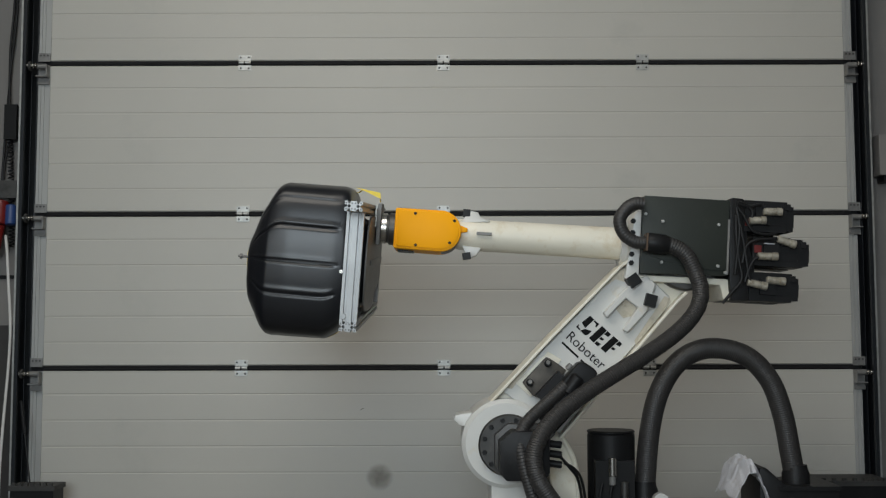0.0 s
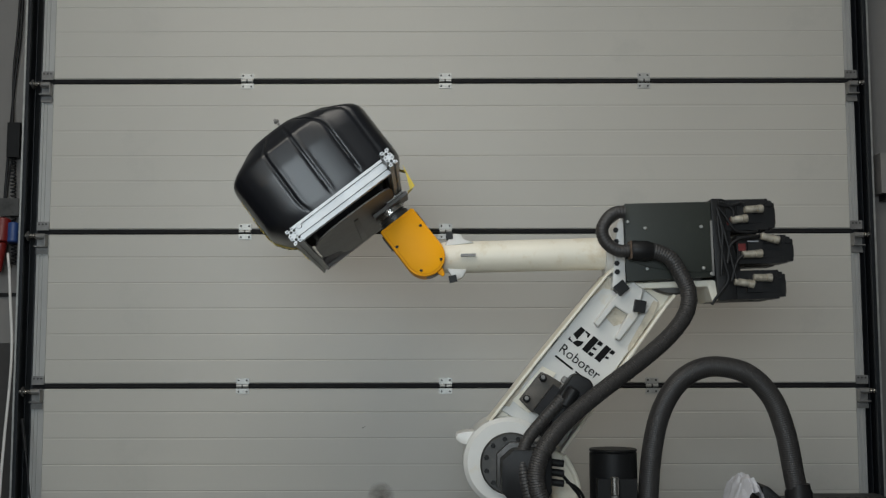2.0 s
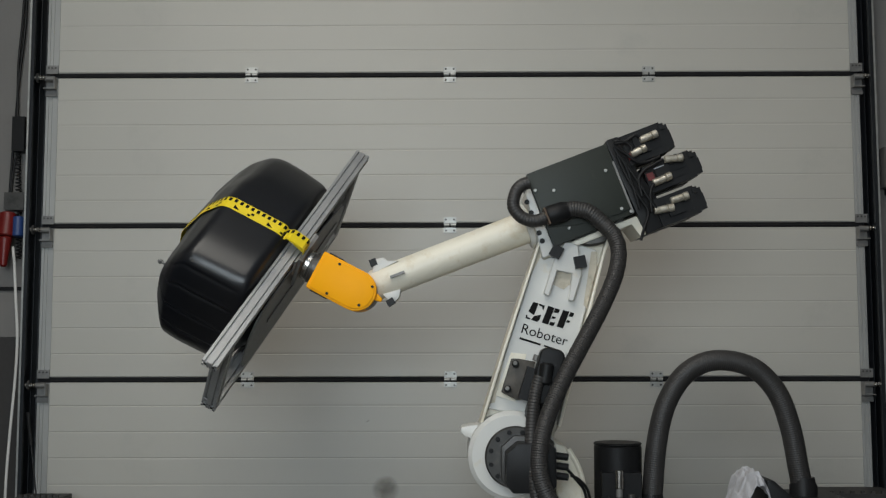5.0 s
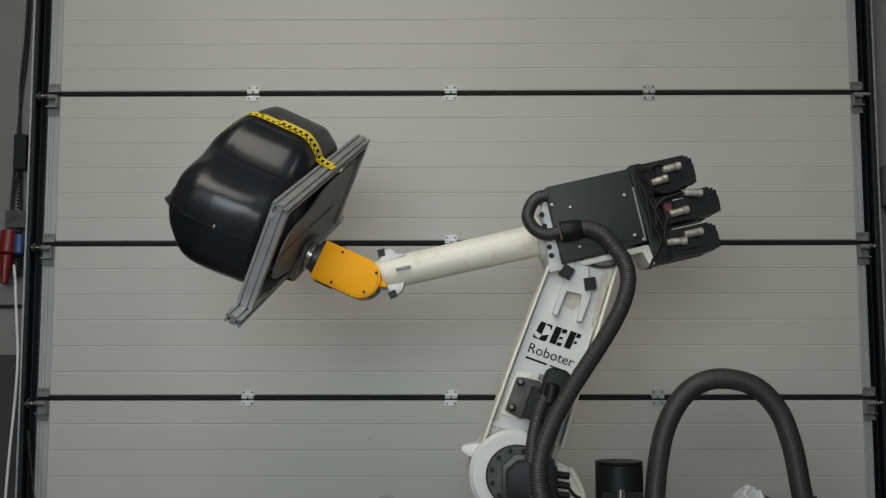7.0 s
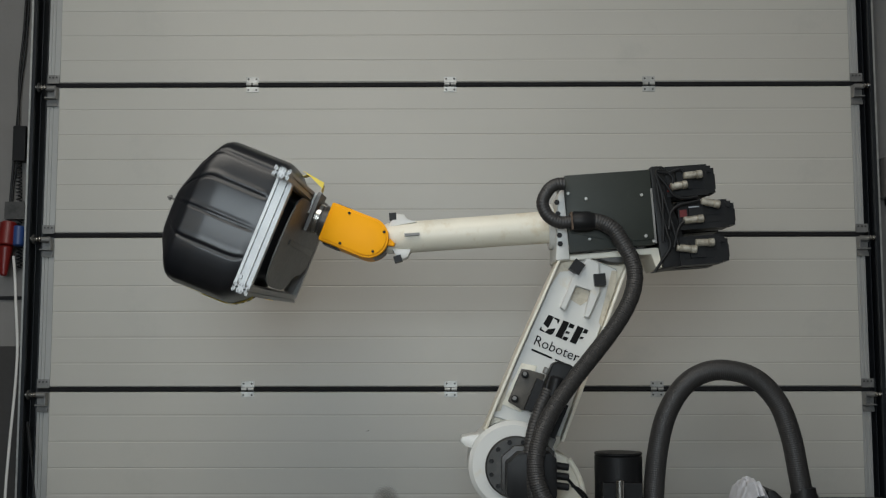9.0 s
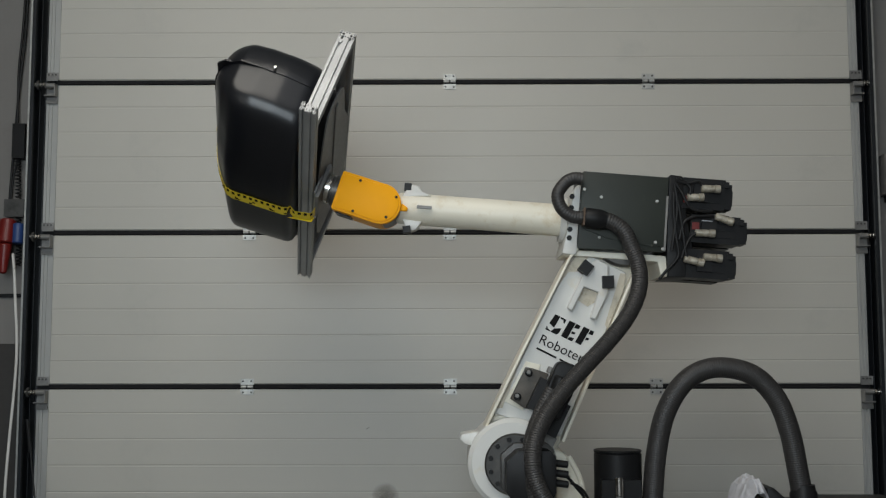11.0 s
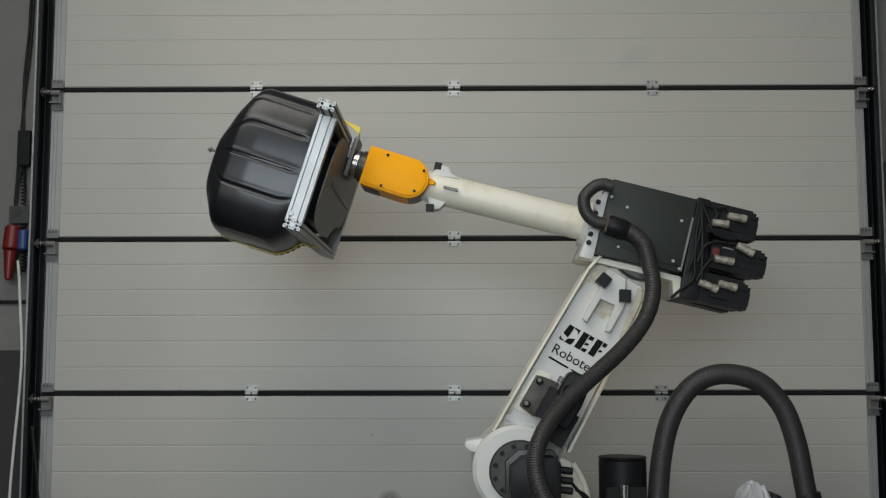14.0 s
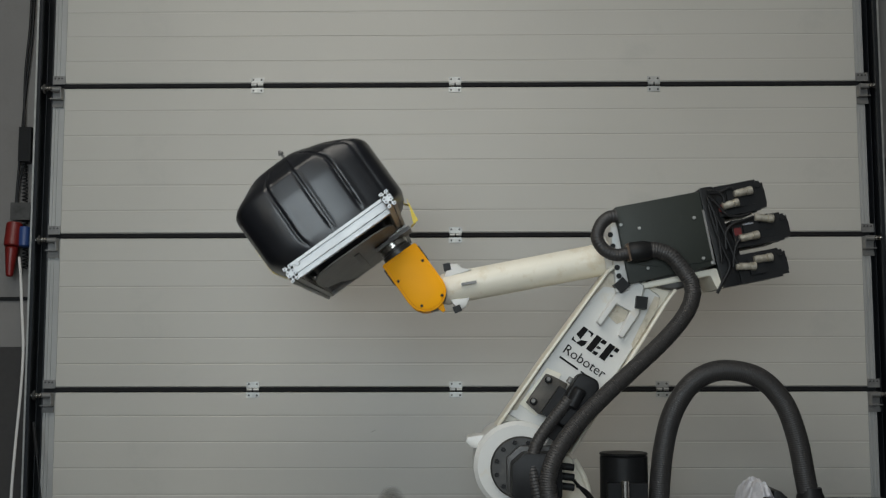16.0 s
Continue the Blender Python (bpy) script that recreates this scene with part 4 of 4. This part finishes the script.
tape_line = even([Vector((x, 0, z)) for x, z in tape_path], 121)


def tape_frame(i):
    d = (tape_line[min(i + 1, 120)] - tape_line[max(i - 1, 0)]).normalized()
    return tape_line[i], d, Vector((-d.z, 0, d.x))


bm = bmesh.new()
rows = []
for i in range(121):
    p, d, n = tape_frame(i)
    rows.append([bm.verts.new(Vector((p.x, TU + CU + q, p.z)) + n * h) for q, h in ((-TW / 2, 0), (TW / 2, 0), (TW / 2, 0.0008), (-TW / 2, 0.0008))])
for a, b in zip(rows, rows[1:]):
    for j in range(4):
        bm.faces.new((a[j], a[(j + 1) % 4], b[(j + 1) % 4], b[j]))
tape = part("tape", bm, "yellow", shell, "yellow tape with black measuring marks", 0)
bm = bmesh.new()


def mark(i0, i1, q0, q1, slant=0.0):
    a, da, na = tape_frame(i0)
    b, db, nb = tape_frame(i1)
    v = [bm.verts.new(Vector((p.x, TU + CU + q, p.z)) + n * 0.0016) for p, n, q in ((a, na, q0), (b, nb, q0), (b, nb, q1 - slant), (a, na, q1))]
    bm.faces.new(v)


for i in range(3, 118, 2):
    mark(i, i + 1, TW / 2 - 0.017, TW / 2 - 0.003)
for i in range(6, 114, 12):
    mark(i, i + 2, -TW / 2 + 0.006, -TW / 2 + 0.020, 0.012)
    mark(i + 5, i + 6, -TW / 2 + 0.004, -TW / 2 + 0.012)
    mark(i + 6, i + 7, -TW / 2 + 0.013, -TW / 2 + 0.021)
part("tape_print", bm, "ink", tape, "black marks", 0)

part("tape_end", prism([(0.040, -0.1190), (0.0, -0.1135), (-0.036, -0.1085), (-0.0385, -0.090), (-0.026, -0.094), (0.004, -0.107)], TU + CU - TW / 2 - 0.0014, TU + CU - TW / 2 - 0.0002), "yellow", shell, "folded end of the yellow tape", 0)

# a second, shorter strip stuck over the first near the frame
bm = bmesh.new()
rows = []
for i in range(1, 25):
    p, d, n = tape_frame(i)
    s = -0.006 - 0.0003 * i
    rows.append([bm.verts.new(Vector((p.x, TU + CU + q + s, p.z)) + n * (h + 0.0026)) for q, h in ((-TW / 2, 0), (TW / 2, 0), (TW / 2, 0.0008), (-TW / 2, 0.0008))])
for a, b in zip(rows, rows[1:]):
    for j in range(4):
        bm.faces.new((a[j], a[(j + 1) % 4], b[(j + 1) % 4], b[j]))
bm.faces.new(rows[0])
bm.faces.new(rows[-1])
strip = part("tape", bm, "yellow", shell, "short second strip of yellow tape", 0)
bm = bmesh.new()
for i in range(2, 23, 2):
    a, da, na = tape_frame(i)
    b, db, nb = tape_frame(i + 1)
    bm.faces.new([bm.verts.new(Vector((p.x, TU + CU + q - 0.010, p.z)) + n * 0.0042) for p, n, q in ((a, na, -0.002), (b, nb, -0.002), (b, nb, TW / 2), (a, na, TW / 2))])
part("tape_print", bm, "ink", strip, "black marks", 0)

# ---- loose things at the edges ----


def cable(pts, r, material, parent, name="cable"):
    return part(name, sweep(spline(pts, 60), r, 8), material, parent)


cb = thing("cable_box", "black steel cable box standing behind the robot", "cable box", pose(0, YR, 0))
part("body", prism([(0.935, 0.0), (0.935, 0.955), (0.955, 0.955), (1.01, 0.905), (1.17, 0.888), (1.17, 0.0)], -0.10, 0.12, 0.006), "black", cb)
part("lid", box(0.99, 1.175, -0.105, 0.125, 0.8885, 0.9005, 0.003), "black", cb)


def crumpled():
    k = bmesh.new()
    bmesh.ops.create_grid(k, x_segments=44, y_segments=44, size=0.5)
    for v in k.verts:
        u, w = v.co.x * 2, v.co.y * 2
        x = 0.900 + u * 0.037 + 0.010 * noise.noise(Vector((u * 2, w * 2, 3)))
        side = abs(u)
        z = 0.977 - 0.14 * max(0, side - 0.25) ** 1.3 - 0.025 * w * w + 0.014 * noise.noise(Vector((u * 3.5, w * 3.5, 0))) + 0.006 * noise.noise(Vector((u * 9, w * 9, 5)))
        y = -0.03 + w * 0.115 + 0.018 * noise.noise(Vector((u * 3, w * 3, 9)))
        v.co = (x + (0.022 * (side - 0.25) * (1 if u > 0 else -1) if side > 0.25 else 0), y, z)
    bmesh.ops.solidify(k, geom=k.faces[:], thickness=0.004)
    return k


rag = obj("cleaning_rag", crumpled(), "cloth")
rag.location = (0, YR, 0)
tagged(rag, "crumpled pale grey rag thrown over a black box", "rag")


def crate(x0, x1, y0, y1, z1, label):
    c = thing("storage_crate", label, "crate", pose(0, 0, 0))
    part("body", box(x0, x1, y0, y1, 0, z1 - 0.02, 0.006), "black", c)
    part("rim", box(x0 - 0.006, x1 + 0.006, y0 - 0.006, y1 + 0.006, z1 - 0.022, z1 - 0.004, 0.003), "wood", c)
    for i in range(7):
        x = x0 + (x1 - x0) * (i + 0.5) / 7
        part("rim_stud", box(x - 0.006, x + 0.006, y0, y0 + 0.012, z1 - 0.004, z1 + 0.006, 0.001), "wood", c)
    return c


crate(-1.600, -1.44, -0.24, -0.13, 0.800, "dark crate standing by the door track")
crate(1.36, 1.620, -0.32, -0.13, 0.822, "dark crate standing against the door")
rod = thing("door_handle_rod", "thin dark rod with a grip hanging by the door", "rod", pose(0, 0, 0))
part("rod", cyl((-1.612, -0.10, 1.04), (-1.560, -0.15, 0.790), 0.0032, 8), "black", rod)
part("grip", cyl((-1.622, -0.098, 1.10), (-1.600, -0.112, 0.975), 0.0062, 10, 0.002), "black", rod)

# left wall: control pendant with coiled cord, plugs, cables, dark lower paint
pend = thing("door_control_box", "black wall-mounted door control with a coiled cord", "control box", pose(-1.728, 0.05, 2.20))
part("case", box(-0.026, 0.024, -0.06, 0, -0.068, 0.072, 0.006), "black", pend)
for z in (0.035, 0.0, -0.035):
    part("button", cyl((-0.002, -0.056, z), (-0.002, -0.049, z), 0.009, 12, 0.002), "darksteel", pend)
coil = [Vector((-0.010 + 0.010 * math.cos(i * 0.9) + 0.00008 * i, -0.03 + 0.010 * math.sin(i * 0.9), -0.07 - i * 0.00205)) for i in range(210)]
part("coiled_cord", sweep(coil, 0.0028, 6), "black", pend)
sock = thing("power_socket", "dark wall socket with red and blue industrial plugs", "socket", pose(-1.727, 0.05, 1.835))
part("case", box(-0.05, 0.03, -0.06, 0, 0.06, 0.13, 0.006), "darksteel", sock)
part("plug", cyl((-0.030, -0.06, 0.045), (-0.030, -0.08, -0.050), 0.032, 20, 0.004), "red", sock, "red industrial plug")
part("plug", cyl((0.012, -0.06, 0.03), (0.014, -0.07, -0.05), 0.024, 18, 0.004), "blue", sock, "blue industrial plug")
part("plug_grip", cyl((-0.030, -0.08, -0.050), (-0.034, -0.085, -0.17), 0.026, 16, 0.006, r2=0.014), "red", sock)
lines = thing("wall_cables", "loose black and white cables hanging on the wall", "cables", pose(0, 0, 0))
cable([(-1.735, 0.035, 3.3), (-1.738, 0.03, 2.75), (-1.752, 0.03, 2.5), (-1.745, 0.02, 2.26)], 0.005, "black", lines)
cable([(-1.722, 0.035, 3.3), (-1.728, 0.03, 2.7), (-1.748, 0.03, 2.42), (-1.770, 0.03, 2.0), (-1.765, 0.02, 1.9)], 0.005, "black", lines)
cable([(-1.742, 0.03, 2.14), (-1.760, 0.03, 2.05), (-1.762, 0.02, 1.92)], 0.004, "black", lines)
cable([(-1.700, -0.078, 1.68), (-1.690, -0.080, 1.55), (-1.678, -0.080, 1.38), (-1.682, -0.080, 1.22), (-1.694, -0.082, 1.02), (-1.704, -0.082, 0.80), (-1.706, -0.08, 0.40), (-1.706, -0.08, 0.01)], 0.0055, "cable", lines, "white_cable")
cable([(-1.742, 0.03, 1.69), (-1.722, -0.04, 1.74), (-1.700, -0.078, 1.68)], 0.0055, "cable", lines, "white_cable")
tagged(obj("wall_dado", box(-6, -1.70, 0.043, 0.0495, 0, 1.39), "dado", None, 0), "dark painted lower wall", "wall paint", kind="structure")
tagged(obj("wall_strip", box(-6, -1.703, 0.041, 0.0495, 1.575, 1.590), "black", None, 0), "dark strip along the wall", "trim", kind="structure")
disp = thing("wall_dispenser", "rounded pale plastic dispenser on the wall", "dispenser", pose(1.765, 0.05, 2.05))
part("case", box(-0.040, 0.10, -0.10, 0, -0.075, 0.085, 0.025, 4), "greybox", disp)
part("spout", box(-0.02, 0.05, -0.09, -0.02, -0.10, -0.0755, 0.006), "black", disp)
mark_ob = obj("door_scratch", prism([(-0.328, 1.055), (-0.312, 1.064), (-0.309, 1.066), (-0.322, 1.056)], -0.0012, -0.0004), "ink", None, 0)
tagged(mark_ob, "small dark scratch on the door", "scratch")
smudge = obj("dark_door_patch", box(-0.07, 0.07, -0.0004, 0.0004, -0.07, 0.07), "smudge", None, 0)
smudge.location = (-0.25, -0.0012, 0.795)
tagged(smudge, "faint dark patch low on the door", "smudge")

# ---- what moves ----
# seconds, elbow x and z, forearm degrees, lower arm degrees, flange axis degrees, roll of the tool
JOINTS = [
    (0, 0.7373, 1.5880, -3.56, -43.60, 175.6, 5.5), (0.5, 0.7373, 1.5880, -3.56, -43.60, 165.0, 0.5), (1, 0.7368, 1.5880, -3.52, -43.60, 142.0, -0.5),
    (1.5, 0.7345, 1.5898, -3.27, -43.20, 124.6, 0), (2, 0.6873, 1.6297, 1.32, -38.62, 127.8, -1.3), (2.5, 0.5623, 1.7067, 11.98, -28.10, 138.8, 0),
    (3, 0.4522, 1.7531, 21.06, -19.14, 147.8, 0), (3.5, 0.4141, 1.7635, 23.94, -16.50, 151.6, 0.4), (4, 0.4136, 1.7635, 23.90, -16.52, 151.2, 1.5),
    (4.2, 0.4136, 1.7635, 23.85, -16.55, 151.3, 6.5), (4.5, 0.4173, 1.7624, 23.03, -16.84, 151.6, 20), (5, 0.4265, 1.7595, 20.98, -17.57, 152, 51),
    (5.5, 0.4357, 1.7567, 18.93, -18.29, 152.6, 88), (6, 0.4450, 1.7539, 16.88, -19.02, 153.2, 126.5), (6.3, 0.4505, 1.7522, 15.65, -19.45, 153.2, 149.7),
    (6.5, 0.4542, 1.7510, 14.81, -19.71, 153.6, 165.4), (7, 0.4634, 1.7476, 12.65, -20.29, 155.2, 206.3), (7.5, 0.4723, 1.7444, 10.54, -20.94, 155.9, 244),
    (8, 0.4805, 1.7397, 8.25, -21.90, 156.9, 281.7), (8.5, 0.4904, 1.7359, 6.16, -22.65, 157.4, 321), (9, 0.5006, 1.7324, 4.04, -23.42, 158.1, 361.5),
    (9.6, 0.5109, 1.7278, 1.50, -24.25, 158.9, 408), (10.2, 0.5211, 1.7232, -1.10, -25.10, 160, 454.5), (10.8, 0.5314, 1.7186, -3.65, -25.95, 161.2, 501),
    (11.3, 0.5399, 1.7148, -5.80, -26.65, 162, 539.5), (11.5, 0.5433, 1.7132, -6.69, -26.95, 162.3, 555), (12, 0.5523, 1.7076, -8.65, -27.80, 162.8, 593.5),
    (12.5, 0.5604, 1.7029, -10.71, -28.38, 163.3, 632.6), (13, 0.5700, 1.6984, -12.92, -29.10, 164.2, 669.5), (13.4, 0.5760, 1.6950, -14.30, -29.90, 164.2, 699.5),
    (13.7, 0.5792, 1.6936, -14.70, -30.25, 164.2, 714.5), (14, 0.5808, 1.6932, -14.14, -30.30, 162.4, 720), (14.5, 0.5851, 1.6917, -5.00, -30.25, 155.6, 719.5),
    (15, 0.5890, 1.6926, 11.07, -30.20, 142, 720), (15.5, 0.5971, 1.6923, 18.86, -31.00, 136.8, 718.4), (16, 0.6527, 1.6553, 10.66, -35.45, 125.8, 720)]


def plane_turn(x, z, deg):
    """A pose in the robot's space, turned in the arm's plane."""
    return pose(W2(x), 0, z, 0, -deg, 0)


def tool_pose(jx, jz, axis, roll):
    a, r = radians(axis), radians(roll)
    A = Vector((math.cos(a), 0, math.sin(a)))
    U0 = Vector((0, 1, 0))
    U = math.cos(r) * U0 - math.sin(r) * A.cross(U0)
    V = A.cross(U)
    m = Matrix((A, U, V)).transposed().to_4x4()
    m.translation = Vector((jx, YR, jz)) + A * 0.228
    return m


def curve_of(p0, t0, p3, t3, length, first=0.85, last=1.0):
    """Points of a hanging curve of fixed length between two held ends."""
    lo, hi = 0.03, 1.4
    for _ in range(22):
        h = (lo + hi) / 2
        p1, p2 = p0 + t0 * h * first, p3 + t3 * h * last
        poly = [p0 * (1 - u) ** 3 + p1 * 3 * u * (1 - u) ** 2 + p2 * 3 * u * u * (1 - u) + p3 * u ** 3 for u in (i / 60 for i in range(61))]
        n = sum((b - a).length for a, b in zip(poly, poly[1:]))
        lo, hi = (h, hi) if n < length else (lo, h)
    return poly


def follow(poly, count):
    pts = even(poly, count + 1)
    out = []
    for a, b in zip(pts, pts[1:]):
        d = (b - a).normalized()
        # turned in the arm's plane alone, so that neighbours agree
        ang = math.degrees(math.atan2(d.z, d.x))
        lean = math.degrees(math.atan2(d.y, math.hypot(d.x, d.z)))
        out.append(Matrix.Translation((a + b) / 2) @ pose(0, 0, 0, 0, -ang, 0) @ pose(0, 0, 0, 0, 0, lean - 90))
    return out


def motions():
    rows = {"larm": [], "farm": [], "wrist": [], "tool": []}
    hose = [[] for _ in hose_links]
    tube = [[] for _ in tube_links]
    for t, ex, ez, fa, la, axis, roll in JOINTS:
        f = plane_turn(ex, ez, fa)
        lo = plane_turn(0.180, 1.032, la)
        j5 = f @ Vector((-0.748, 0, 0.030))
        rows["farm"].append((t, f))
        rows["larm"].append((t, lo))
        rows["wrist"].append((t, plane_turn(j5.x + BX, j5.z, axis)))
        rows["tool"].append((t, tool_pose(j5.x + BX, j5.z, axis, roll)))
        p0 = f @ Vector((0.013, -0.160, -0.066))
        t0 = (f.to_3x3() @ Vector((0.515, 0, -0.857))).normalized()
        poly = curve_of(p0, t0, Vector((W2(0.2853), -0.305, 0.911)), Vector((-0.606, 0, 0.795)).normalized(), 0.8814, 1.0124, 1.334)
        for k, m in zip(hose, follow(poly, len(hose_links))):
            k.append((t, m))
        p0 = lo @ Vector((0.006, -0.214, 0.240))
        t0 = (lo.to_3x3() @ Vector((-0.05, 0, -1))).normalized()
        poly = curve_of(p0, t0, Vector((W2(0.252), -0.268, 0.890)), Vector((-0.30, 0, 1)).normalized(), 0.378)
        for k, m in zip(tube, follow(poly, len(tube_links))):
            k.append((t, m))
    walk(larm, rows["larm"])
    walk(farm, rows["farm"])
    walk(wrist, rows["wrist"])
    walk(mould_frame, rows["tool"])
    walk(shell, rows["tool"])
    for ob, r in zip(hose_links + tube_links, hose + tube):
        walk(ob, r)


motions()
